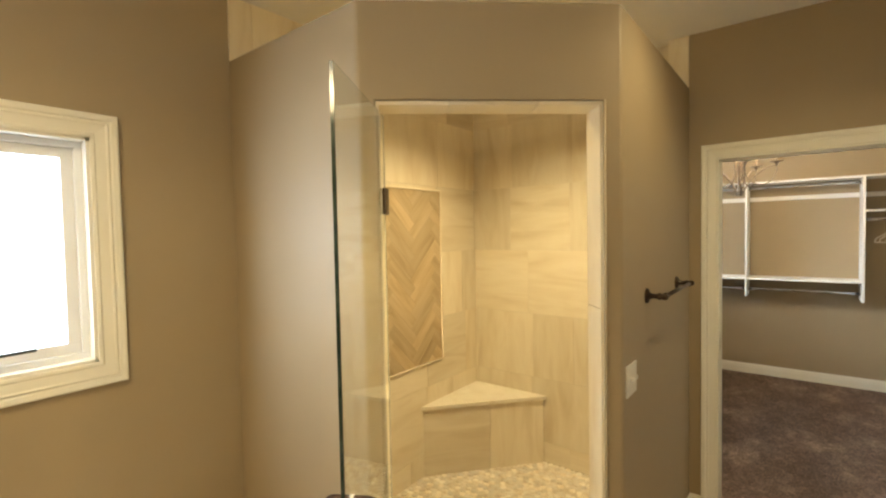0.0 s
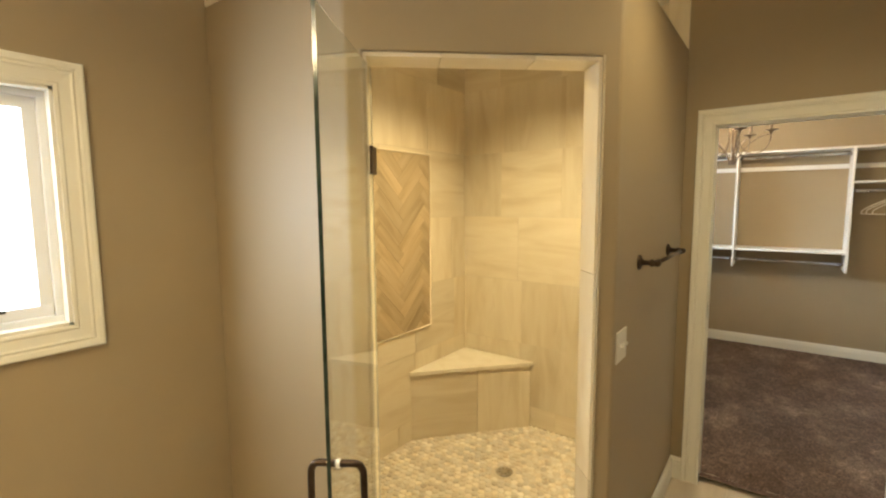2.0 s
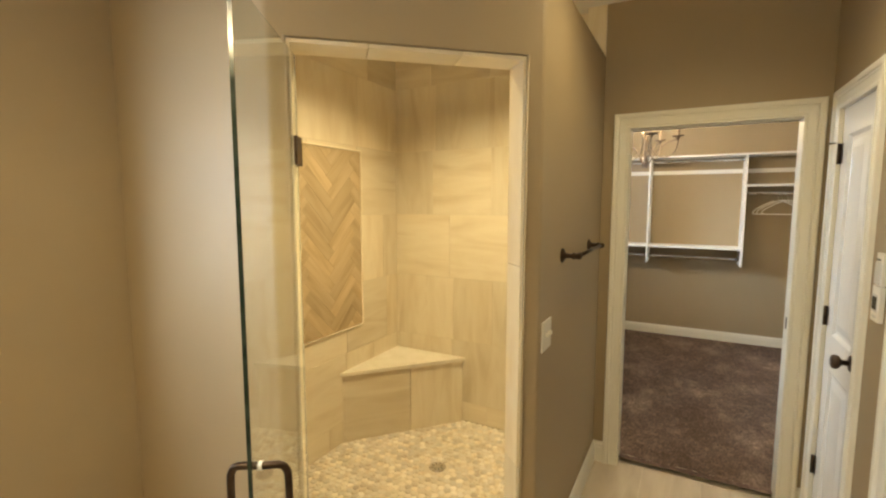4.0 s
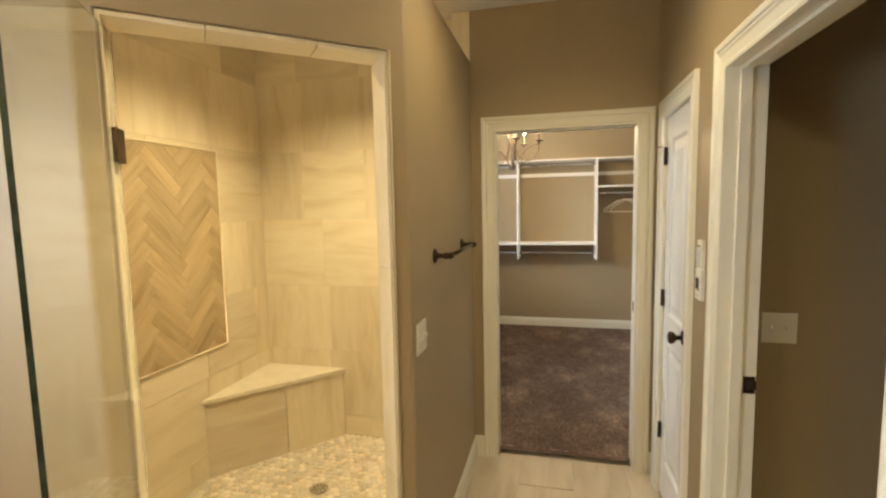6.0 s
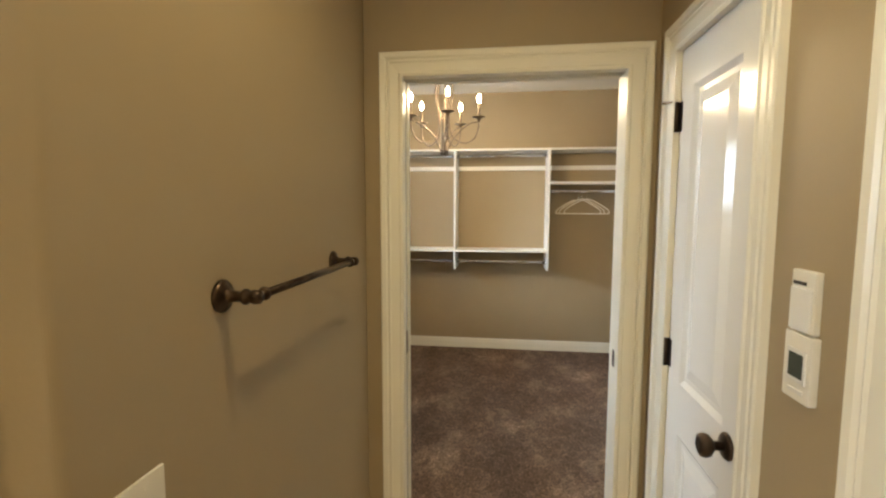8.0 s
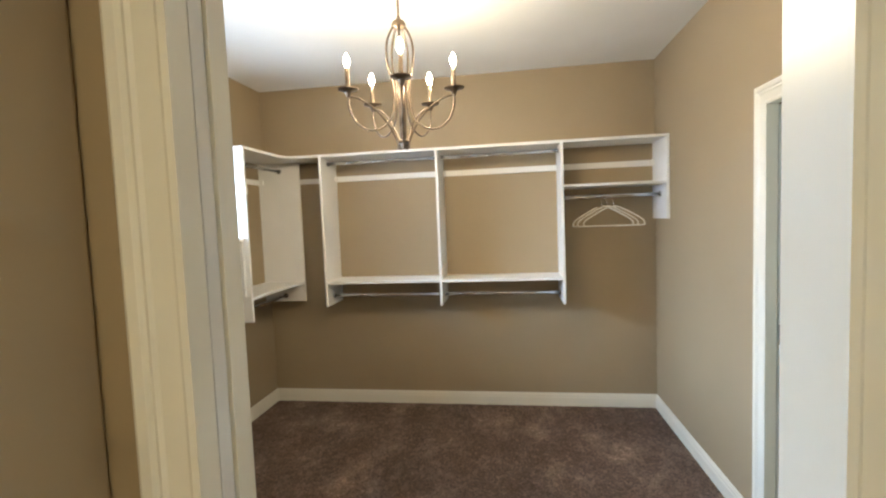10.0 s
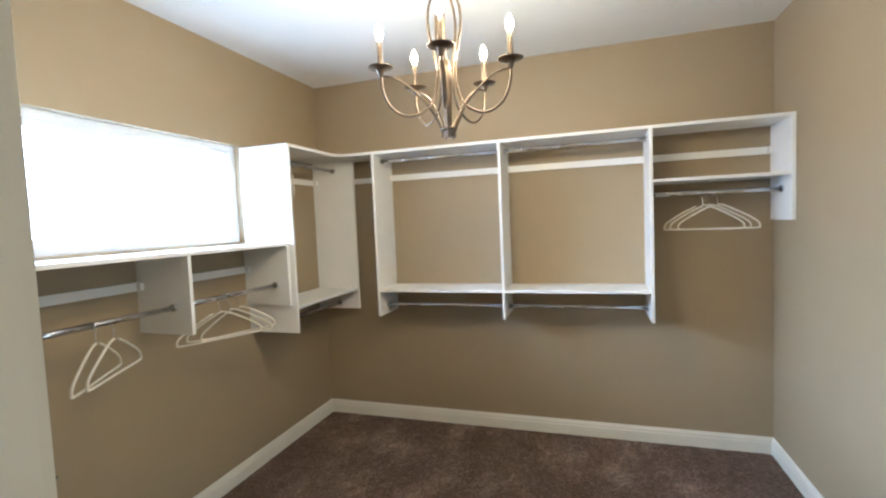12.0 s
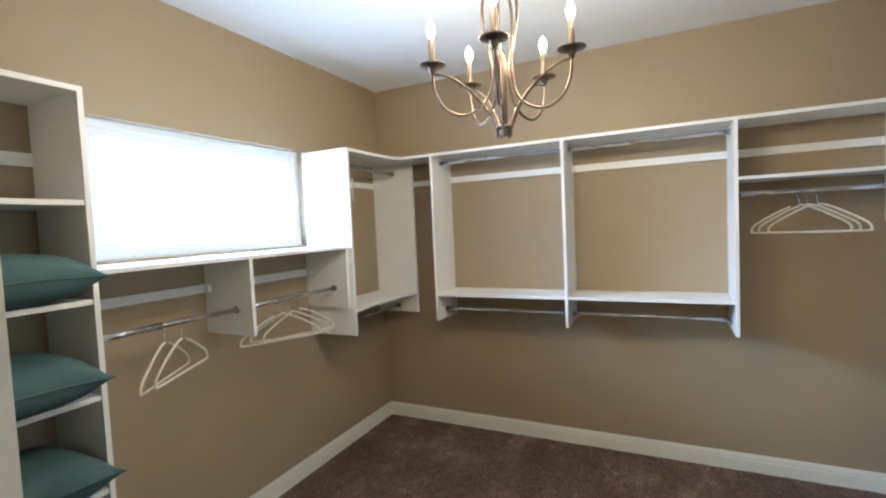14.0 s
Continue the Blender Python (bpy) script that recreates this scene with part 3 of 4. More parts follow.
for nm, run in (("pencil_trim", [slant(OP_A - 0.004, 0.004, 0.0), slant(OP_A - 0.004, 0.004, S_HEAD + 0.004), slant(OP_B + 0.004, 0.004, S_HEAD + 0.004), slant(OP_B + 0.004, 0.004, 0.0)]),):
    part(nm, tube(bmesh.new(), run, 0.006, 8), PAINT, liner)

# glass door, swung out
HINGE = Vector((*slant(OP_A + 0.02, -0.05), 0))
EDGE_P = Vector((-0.438, 0.903, 0))
swing = (EDGE_P - HINGE).normalized()
flat = Vector((swing.y, -swing.x, 0))
G_LO, G_HI = 0.02, 2.073
g_len = (EDGE_P - HINGE).length
glass = thing("shower_glass_door", "open frameless clear glass shower door with bronze fittings", "shower door")


def on_glass(s, d, z):
    q = HINGE + swing * s + flat * d
    return (q.x, q.y, z)


def glass_block(bm, s0, s1, d0, d1, z0, z1):
    return prism(bm, [on_glass(s, d, 0)[:2] for s, d in ((s0, d0), (s1, d0), (s1, d1), (s0, d1))], z0, z1)


pane = part("pane", glass_block(bmesh.new(), 0.0, g_len - 0.001, -0.005, 0.005, G_LO, G_HI), GLASS, glass)
pane.visible_shadow = False
part("polished_edge", glass_block(bmesh.new(), g_len - 0.001, g_len + 0.001, -0.005, 0.005, G_LO, G_HI), EDGE, glass, "dark green polished glass edge")
for z in (0.32, 1.775):
    part("hinge", glass_block(bmesh.new(), -0.02, 0.045, -0.014, 0.014, z - 0.045, z + 0.045), BRONZE, glass, "dark bronze glass hinge")
hs = g_len - 0.06
for sgn in (1, -1):
    part("pull_handle", tube(bmesh.new(), smooth_line([on_glass(hs, sgn * 0.006, 0.985), on_glass(hs, sgn * 0.05, 0.985), on_glass(hs, sgn * 0.064, 0.972), on_glass(hs, sgn * 0.068, 0.945), on_glass(hs, sgn * 0.068, 0.815), on_glass(hs, sgn * 0.064, 0.785), on_glass(hs, sgn * 0.05, 0.772), on_glass(hs, sgn * 0.006, 0.772)], 6), 0.0095, 12), BRONZE, glass, "dark bronze D-shaped pull")
    for z in (0.985, 0.772):
        c = Vector(on_glass(hs, sgn * 0.005, z))
        part("washer", tube(bmesh.new(), [c, c + flat * sgn * 0.004], 0.0115, 14), PLATE, glass, "clear washer")

# bench
bench = thing("shower_bench", "triangular tiled corner bench in the shower", "shower bench")
tri = [(WEST + 0.012, SHOWER_N - 0.012), (WEST + 0.012, 2.52), (-1.005, SHOWER_N - 0.012)]
part("seat", prism(bmesh.new(), [tri[0], (WEST + 0.012, 2.50), (-0.985, SHOWER_N - 0.012)], 0.462, 0.487), SEAT, bench, "pale cream stone seat slab")
a, b = Vector(tri[1]), Vector(tri[2])
n2 = Vector((b - a).normalized().yx)
inw = Vector((-(b - a).normalized().y, (b - a).normalized().x))
part("core", prism(bmesh.new(), [tri[0], tuple(a + inw * 0.012), tuple(b + inw * 0.012)], -0.004, 0.46), GROUT, bench)
full = (b - a).length
for k, (f0, f1) in enumerate(((0.004, 0.54), (0.545, 0.996))):
    p0, p1 = a + (b - a) * f0, a + (b - a) * f1
    part("face_tile", prism(bmesh.new(), [tuple(p0), tuple(p1), tuple(p1 + inw * 0.011), tuple(p0 + inw * 0.011)], 0.0, 0.459), TILE_V if k else TILE_H, bench)

# herringbone panel on the west wall
N_A, N_B, N_LO, N_HI = 1.676, 2.744, 0.77, 1.955
niche = thing("herringbone_panel", "wood-look herringbone tile panel with a pencil border in the shower", "tile panel")
board("backing", niche, WEST + 0.004, WEST + 0.016, N_A, N_B, N_LO, N_HI, WOODS[0], 0)
part("border", tube(bmesh.new(), [(WEST + 0.016, N_A, N_LO), (WEST + 0.016, N_A, N_HI), (WEST + 0.016, N_B, N_HI), (WEST + 0.016, N_B, N_LO)], 0.009, 8, True), TILE_H, niche, "cream pencil moulding")


def clipped(poly, axis, lo, hi):
    """Outline (y, z) cut to lo..hi along one axis."""
    for keep, lim in ((1, lo), (-1, hi)):
        out = []
        for i, p in enumerate(poly):
            q = poly[(i + 1) % len(poly)]
            ip, iq = keep * (p[axis] - lim) >= 0, keep * (q[axis] - lim) >= 0
            if ip:
                out.append(p)
            if ip != iq:
                t = (lim - p[axis]) / (q[axis] - p[axis])
                out.append((p[0] + (q[0] - p[0]) * t, p[1] + (q[1] - p[1]) * t))
        poly = out
        if len(poly) < 3:
            return None
    return poly


PLANK, RUN, VALLEY = 0.075, 4, 2.465
root, joint = math.sqrt(0.5), 0.0006
for r in range(-16, 26):
    for k in range(-3, 4):
        for lying in (True, False):
            if lying:
                x0, y0, w, h = r + 2 * RUN * k, r, RUN, 1
            else:
                x0, y0, w, h = r, r - 2 * RUN + 1 + 2 * RUN * k, 1, RUN
            x0, y0, x1, y1 = x0 * PLANK + joint, y0 * PLANK + joint, (x0 + w) * PLANK - joint, (y0 + h) * PLANK - joint
            poly = [(VALLEY + (x - y) * root, N_LO + (x + y) * root) for x, y in ((x0, y0), (x1, y0), (x1, y1), (x0, y1))]
            poly = clipped(poly, 0, N_A + 0.008, N_B - 0.008)
            poly = poly and clipped(poly, 1, N_LO + 0.008, N_HI - 0.008)
            if not poly or max(p[0] for p in poly) - min(p[0] for p in poly) < 0.004:
                continue
            bm = bmesh.new()
            lo = [bm.verts.new((WEST + 0.011, y, z)) for y, z in poly]
            lift = WEST + 0.0185 + 0.0012 * random.random()
            hi = [bm.verts.new((lift, y, z)) for y, z in poly]
            bm.faces.new(lo), bm.faces.new(hi)
            for i in range(len(poly)):
                bm.faces.new((lo[i], lo[(i + 1) % len(poly)], hi[(i + 1) % len(poly)], hi[i]))
            part("plank_tile", bm, WOODS[0 if lying else 1], niche)

drain = thing("shower_drain", "round brushed metal shower drain in the pebble floor", "drain", place=(-0.875, 2.56, 0.006))
part("grate", lathe(bmesh.new(), [(0.052, 0), (0.052, 0.003), (0.046, 0.005), (0.004, 0.005)], 24), CHROME, drain)
for k in range(8):
    q = Vector((math.cos(k * math.tau / 8), math.sin(k * math.tau / 8), 0)) * 0.03
    # dark bars on the grate paint the shade in its slots
    part("slot", tube(bmesh.new(), [q * 0.7 + Vector((0, 0, 0.0035)), q * 1.25 + Vector((0, 0, 0.0035))], 0.003, 6), DARK, drain)

# ---- hall fittings ----
bar = thing("towel_bar", "dark bronze towel bar with turned end posts", "towel bar")
x0, zb = SIDE, 1.388
for y in (2.190, 2.755):
    f = pose(x0, y, zb, 0, 90, 0)
    p = part("post", lathe(bmesh.new(), [(0.031, 0.0), (0.031, 0.004), (0.026, 0.010), (0.016, 0.013), (0.011, 0.020), (0.010, 0.040), (0.015, 0.046), (0.015, 0.052), (0.011, 0.058), (0.014, 0.066), (0.012, 0.078), (0.005, 0.083)], 20, f), BRONZE, bar)
part("rod", tube(bmesh.new(), [(x0 + 0.066, 2.190 - 0.012, zb), (x0 + 0.066, 2.755 + 0.02, zb)], 0.0085, 12), BRONZE, bar)
for y in (2.225, 2.72):
    part("collar", tube(bmesh.new(), [(x0 + 0.066, y - 0.006, zb), (x0 + 0.066, y, zb), (x0 + 0.066, y + 0.006, zb)], [0.010, 0.014, 0.010], 12), BRONZE, bar)


def switch_plate(name, put, w, toggles, label):
    s = thing(name, label, "light switch")

    def slab(nm, u0, u1, v0, v1, d0, d1, mat, soft):
        p, q = put(u0, v0, d0), put(u1, v1, d1)
        lo, hi = [min(i, j) for i, j in zip(p, q)], [max(i, j) for i, j in zip(p, q)]
        board(nm, s, lo[0], hi[0], lo[1], hi[1], lo[2], hi[2], mat, soft)
    slab("plate", -w / 2, w / 2, -0.058, 0.058, 0, 0.006, PLATE, 0.002)
    for u in toggles:
        slab("toggle_frame", u - 0.006, u + 0.006, -0.013, 0.013, 0.006, 0.0075, PLATE, 0)
        slab("toggle", u - 0.004, u + 0.004, -0.002, 0.010, 0.0075, 0.020, PLATE, 0.001)
        for v in (-0.042, 0.042):
            slab("screw", u - 0.003, u + 0.003, v - 0.003, v + 0.003, 0.006, 0.0068, PLATE, 0)


switch_plate("light_switch", lambda u, v, d: (SIDE + d, 1.960 + u, 1.104 + v), 0.120, (-0.023, 0.023), "ivory double toggle switch plate on the taupe shower wall")
switch_plate("light_switch", lambda u, v, d: (1.250 + u, 2.268 - d, 1.115 + v), 0.116, (-0.023, 0.023), "ivory double toggle switch plate inside the toilet room")
ctl = thing("wall_controller", "white wall keypad mounted above a small thermostat", "thermostat")
keypad = board("keypad", ctl, HALL_E - 0.012, HALL_E, 2.238, 2.302, 1.336, 1.445, PLATE, 0.003)
board("keypad_cover", keypad, HALL_E - 0.016, HALL_E - 0.012, 2.243, 2.298, 1.340, 1.414, DOORW, 0.0015)
board("slot", keypad, HALL_E - 0.0135, HALL_E - 0.0115, 2.262, 2.296, 1.419, 1.425, DARK, 0.0)
tb = board("thermostat_body", ctl, HALL_E - 0.015, HALL_E, 2.232, 2.306, 1.214, 1.334, PLATE, 0.004)
board("bezel", tb, HALL_E - 0.0175, HALL_E - 0.0145, 2.242, 2.292, 1.248, 1.306, DOORW, 0.001)
board("display", tb, HALL_E - 0.0185, HALL_E - 0.0170, 2.248, 2.286, 1.256, 1.299, SCREEN, 0.0)
board("button_row", tb, HALL_E - 0.0165, HALL_E - 0.0145, 2.248, 2.288, 1.227, 1.235, DOORW, 0.0005)

# lamps of the bathroom: unseen recessed downlights; shower and hall ones inferred, third added


def downlight(x, y, watts, z=TOP, cone=150):
    d = thing("recessed_downlight", "lit recessed downlight with a white ring, assumed, out of view", "ceiling light", "recessed downlights", (x, y, z))
    part("ring", lathe(bmesh.new(), [(0.058, 0.0), (0.085, 0.0), (0.090, -0.005), (0.060, -0.007)], 28), DOORW, d)
    part("lens", lathe(bmesh.new(), [(0.059, -0.001), (0.056, -0.004), (0.002, -0.0045)], 24), DIFF, d)
    spot_lamp("downlight_beam", (x, y, z - 0.04), watts, WARM, cone)


downlight(-0.70, 2.25, 135, cone=132)
downlight(0.42, 2.05, 36)
# added fill for the bathroom's near end, no known fixture here
downlight(-0.60, 0.1, 58)


# unseen globe, added as fill for the ceiling and upper walls
def fill_globe(x, y, watts):
    g = thing("flush_ceiling_light", "added fill light out of view, shaped as a flush ceiling globe", "ceiling light", place=(x, y, TOP))
    part("base", lathe(bmesh.new(), [(0.15, 0.0), (0.155, -0.012), (0.145, -0.022), (0.10, -0.022)], 32), BRONZE, g)
    bowl = part("bowl", lathe(bmesh.new(), [(0.14, -0.022), (0.138, -0.05), (0.115, -0.085), (0.07, -0.108), (0.012, -0.116)], 32), DIFF, g, "frosted glass bowl")
    bowl.visible_shadow = False
    bulb_lamp("ceiling_globe_light", (x, y, TOP - 0.15), watts, WARM, 0.1)


fill_globe(0.0, -1.0, 36)

# ---- closet shelving ----
T = 0.019
SH_F, LEFT_F = 6.0, -1.225
SH_TOP, UP_LO = 2.127, 0.925


def rod_between(parent, p, q):
    r = part("hanging_rod", tube(bmesh.new(), [p, q], 0.0125, 14), CHROME, parent, "chrome hanging rod")
    d = (Vector(q) - Vector(p)).normalized()
    part("rod_sleeve", tube(bmesh.new(), [Vector(p) + d * 0.01, Vector(p).lerp(Vector(q), 0.42)], 0.0142, 14), CHROME, r)
    for e, s in ((Vector(p), 1), (Vector(q), -1)):
        part("rod_socket", tube(bmesh.new(), [e, e + d * s * 0.012], 0.020, 14), CHROME, r)
    return r


hang = thing("double_hang_unit", "white closet unit with two double-hanging bays on the back wall", "closet shelving")
ups = (-0.942, -0.019, 0.905)
for u in ups:
    board("upright", hang, u - T / 2, u + T / 2, SH_F, NORTH, UP_LO, SH_TOP - T, MELA)
for a, b in zip(ups, ups[1:]):
    board("lower_shelf", hang, a + T / 2, b - T / 2, SH_F + 0.006, NORTH, 1.104, 1.123, MELA)
    board("cleat", hang, a + T / 2, b - T / 2, NORTH - T, NORTH, 1.936, 1.981, MELA)
    rod_between(hang, (a + T / 2, 6.13, 2.068), (b - T / 2, 6.13, 2.068))
    rod_between(hang, (a + T / 2, 6.13, 0.995), (b - T / 2, 6.13, 0.995))
    for u in (a + T / 2, b - T / 2 - 0.02):
        board("cleat_block", hang, u, u + 0.02, NORTH - 0.045, NORTH - T, 1.940, 1.977, MELA)

top = thing("closet_top_shelf", "white L-shaped top shelf with a curved inner corner", "closet shelf")
curve = [Vector((LEFT_F, SH_F - 0.10)), Vector((LEFT_F + 0.012, SH_F - 0.045)), Vector((LEFT_F + 0.045, SH_F - 0.012)), Vector((LEFT_F + 0.10, SH_F))]
part("return_shelf", prism(bmesh.new(), [(WEST, 5.41), (LEFT_F, 5.41), (LEFT_F, SH_F - 0.10), (WEST, SH_F - 0.10)], SH_TOP - T, SH_TOP), MELA, top)
part("back_shelf", prism(bmesh.new(), [(WEST, SH_F - 0.10), *[tuple(c) for c in curve], (EAST, SH_F), (EAST, NORTH), (WEST, NORTH)], SH_TOP - T, SH_TOP), MELA, top)

right = thing("single_hang_unit", "white closet bay with a shelf and one hanging rod", "closet shelving")
board("end_panel", right, EAST - T, EAST, SH_F, NORTH, 1.53, SH_TOP - T, MELA)
board("shelf", right, 0.905 + T / 2, EAST - T, SH_F + 0.004, NORTH, 1.785, 1.804, MELA)
board("cleat", right, 0.905 + T / 2, EAST - T, NORTH - T, NORTH, 1.936, 1.981, MELA)
board("cleat_block", right, EAST - T - 0.02, EAST - T, NORTH - 0.045, NORTH - T, 1.936, 1.981, MELA)
rod_between(right, (0.905 + T / 2, 6.13, 1.712), (EAST - T, 6.13, 1.712))

left = thing("corner_hang_unit", "white hanging unit beside the window in the closet corner", "closet shelving")
L_A, L_B = 5.42, 6.235
for y in (L_A, L_B):
    board("side_panel", left, WEST, LEFT_F, y - T / 2, y + T / 2, 0.935, SH_TOP - T, MELA)
bm = prism(bmesh.new(), [(WEST, L_A + T / 2), (LEFT_F - 0.005, L_A + T / 2), (LEFT_F - 0.03, L_A + 0.28), (LEFT_F - 0.03, L_B - 0.2), (LEFT_F - 0.005, L_B - T / 2), (WEST, L_B - T / 2)], 1.082, 1.101)
part("lower_shelf", bm, MELA, left)
board("cleat", left, WEST, WEST + T, L_A + T / 2, L_B - T / 2, 1.932, 1.974, MELA)
board("cleat_block", left, WEST + T, WEST + 0.045, L_B - T / 2 - 0.02, L_B - T / 2, 1.936, 1.970, MELA)
rod_between(left, (-1.40, L_A + T / 2, 2.04), (-1.40, L_B - T / 2, 2.04))
rod_between(left, (-1.40, L_A + T / 2, 0.985), (-1.40, L_B - T / 2, 0.985))
board("corner_cleat", left, WEST + 0.02, ups[0] - T / 2, NORTH - T, NORTH, 1.932, 1.974, MELA)

count = thing("window_counter_unit", "white hanging unit with a counter shelf under the window", "closet shelving")
C_F, C_TOP = -1.255, 1.512
T_B = 3.985
board("counter", count, WEST, C_F, T_B, L_A - T / 2, C_TOP - T, C_TOP, MELA)
for y in (4.655, L_A - T / 2 - T / 2 - 0.001):
    board("divider", count, WEST, C_F - 0.004, y - T / 2, y + T / 2, 1.115, C_TOP - T, MELA)
for a, b in ((T_B, 4.655 - T / 2), (4.655 + T / 2, L_A - 0.03)):
    board("cleat", count, WEST, WEST + T, a, b, 1.325, 1.368, MELA)
    board("cleat_block", count, WEST + T, WEST + 0.045, b - 0.02, b, 1.329, 1.364, MELA)
    rod_between(count, (-1.36, a, 1.245), (-1.36, b, 1.245))

tower = thing("shelf_tower", "tall white open shelf tower stacked with teal pillows", "shelf tower")
T_A = 3.50
for y0 in (T_A, T_B - T):
    board("side_panel", tower, WEST, C_F, y0, y0 + T, 0.0, 2.148 - T, MELA)
board("top_panel", tower, WEST, C_F, T_A, T_B, 2.148 - T, 2.148, MELA)
for z in (0.10, 0.40, 0.728, 1.068, 1.41, 1.757):
    board("shelf", tower, WEST, C_F - 0.006, T_A + T, T_B - T, z - T, z, MELA)
board("cleat", tower, WEST, WEST + T, T_A + T, T_B - T, 1.90, 1.95, MELA)

side_tower = thing("shelf_tower", "tall white empty shelf tower beside the side doorway", "shelf tower")
E_F, E_A, E_B = EAST - 0.328, BACK + 0.022, 3.950
for y0 in (E_A, E_B - T):
    board("side_panel", side_tower, E_F, EAST, y0, y0 + T, 0.022, 2.148 - T, MELA)
board("top_panel", side_tower, E_F, EAST, E_A, E_B, 2.148 - T, 2.148, MELA)
for z in (0.10, 0.40, 0.728, 1.068, 1.41, 1.757):
    board("shelf", side_tower, E_F + 0.006, EAST, E_A + T, E_B - T, z - T, z, MELA)


def pillow():
    """Plump square cushion with pinched corners and a piped seam."""
    p = thing("pillow", "plump teal linen throw pillow lying on a white shelf", "pillow", "teal pillows on the tower")
    bm = bmesh.new()
    n = 22
    for side in (1, -1):
        g = []
        for i in range(n + 1):
            row = []
            for j in range(n + 1):
                u, v = 2 * i / n - 1, 2 * j / n - 1
                pinch = 1 - 0.10 * (u * u * (1 - v * v) + v * v * (1 - u * u)) - 0.0
                h = 0.082 * ((1 - u ** 4) * (1 - v ** 4)) ** 0.55
                wr = 0.006 * noise.noise(Vector((u * 2.2, v * 2.2, side * 3))) * (1 - u * u) * (1 - v * v) + 0.004 * noise.noise(Vector((u * 6, v * 6, side)))*(1 - u ** 4) * (1 - v ** 4)
                row.append(bm.verts.new((0.215 * u * pinch, 0.215 * v * pinch, 0.085 + side * h + wr - 0.005 * (u * u * v * v))))
            g.append(row)
        for i in range(n):
            for j in range(n):
                bm.faces.new((g[i][j], g[i + 1][j], g[i + 1][j + 1], g[i][j + 1])).smooth = True
    bmesh.ops.remove_doubles(bm, verts=bm.verts, dist=0.0006)
    part("cushion", bm, PILLOW, p)
    line = []
    for k in range(64):
        a = k / 64 * 4
        e, f = int(a), (a % 1) * 2 - 1
        u, v = ((f, -1), (1, f), (-f, 1), (-1, -f))[e]
        pinch = 1 - 0.10 * (u * u * (1 - v * v) + v * v * (1 - u * u))
        line.append((0.217 * u * pinch, 0.217 * v * pinch, 0.085 - 0.005 * u * u * v * v))
    part("seam", tube(bmesh.new(), line, 0.0035, 6, True), PILLOW, p)
    return p


first = pillow()
first.matrix_basis = pose(-1.372, 3.745, 1.413, 0, 0, 4)
copy_thing(first, pose(-1.365, 3.745, 1.071, 0, 0, -3))
copy_thing(first, pose(-1.365, 3.745, 0.731, 0, 0, 2))


def hanger():
    """Slim flocked hanger; the hook's crest sits at its origin, the body hangs in its x-z plane."""
    h = thing("clothes_hanger", "slim cream flocked clothes hanger on a chrome rod", "hanger", "cream hangers")
    hook = [(0.018, 0, -0.022), (0.018, 0, -0.008), (0.013, 0, 0.006), (0, 0, 0.0125), (-0.013, 0, 0.006), (-0.018, 0, -0.008), (-0.013, 0, -0.022), (-0.002, 0, -0.036), (0, 0, -0.075)]
    part("hook", tube(bmesh.new(), smooth_line(hook, 5), 0.002, 6), CHROME, h, "thin metal hook")
    body = [(0, 0, -0.075), (0.035, 0, -0.082), (0.10, 0, -0.115), (0.18, 0, -0.165), (0.208, 0, -0.19), (0.212, 0, -0.21), (0.195, 0, -0.222), (0.0, 0, -0.222), (-0.195, 0, -0.222), (-0.212, 0, -0.21), (-0.208, 0, -0.19), (-0.18, 0, -0.165), (-0.10, 0, -0.115), (-0.035, 0, -0.082)]
    part("body", tube(bmesh.new(), smooth_line(body, 5), 0.0055, 8, False), HANG, h)
    return h


hg = hanger()
hg.matrix_basis = pose(-1.36, 4.27, 1.245, 0, 0, -57)
for p in (pose(-1.36, 4.345, 1.245, 0, 0, -62), pose(-1.36, 4.92, 1.245, 0, 0, 62), pose(-1.36, 4.99, 1.245, 0, 0, 52), pose(-1.36, 5.06, 1.245, 0, 0, 70), pose(-1.40, 5.62, 2.04, 0, 0, -48), pose(-1.40, 5.69, 2.04, 0, 0, -54),
          pose(1.205, 6.13, 1.712, 0, 0, -14), pose(1.24, 6.13, 1.712, 0, 0, -8), pose(1.285, 6.13, 1.712, 0, 0, -11)):
    copy_thing(hg, p)

# ---- chandelier ----
CH = Vector((0.042, 4.652, 0))
chand = thing("chandelier", "bronze five-arm candle chandelier with lit bulbs", "chandelier", place=(CH.x, CH.y, TOP))


def cz(r, ang, z):
    return (r * math.cos(ang), r * math.sin(ang), z - TOP)


part("column", lathe(bmesh.new(), [(0.007, 1.918 - TOP), (0.012, 1.922 - TOP), (0.013, 1.95 - TOP), (0.015, 1.99 - TOP), (0.017, 2.10 - TOP), (0.017, 2.17 - TOP), (0.012, 2.20 - TOP), (0.005, 2.215 - TOP)], 16), CHAND, chand)
part("top_hub", lathe(bmesh.new(), [(0.006, 2.455 - TOP), (0.030, 2.46 - TOP), (0.034, 2.475 - TOP), (0.026, 2.49 - TOP), (0.010, 2.50 - TOP), (0.006, 2.515 - TOP)], 18), CHAND, chand)
part("stem", tube(bmesh.new(), [(0, 0, 2.51 - TOP), (0, 0, -0.02)], 0.006, 10), CHAND, chand)
part("canopy", lathe(bmesh.new(), [(0.010, -0.034), (0.03, -0.030), (0.058, -0.014), (0.062, 0.0)], 24), CHAND, chand)
part("lower_ring", lathe(bmesh.new(), [(0.020, 1.942 - TOP), (0.031, 1.946 - TOP), (0.031, 1.954 - TOP), (0.020, 1.958 - TOP)], 18), CHAND, chand)
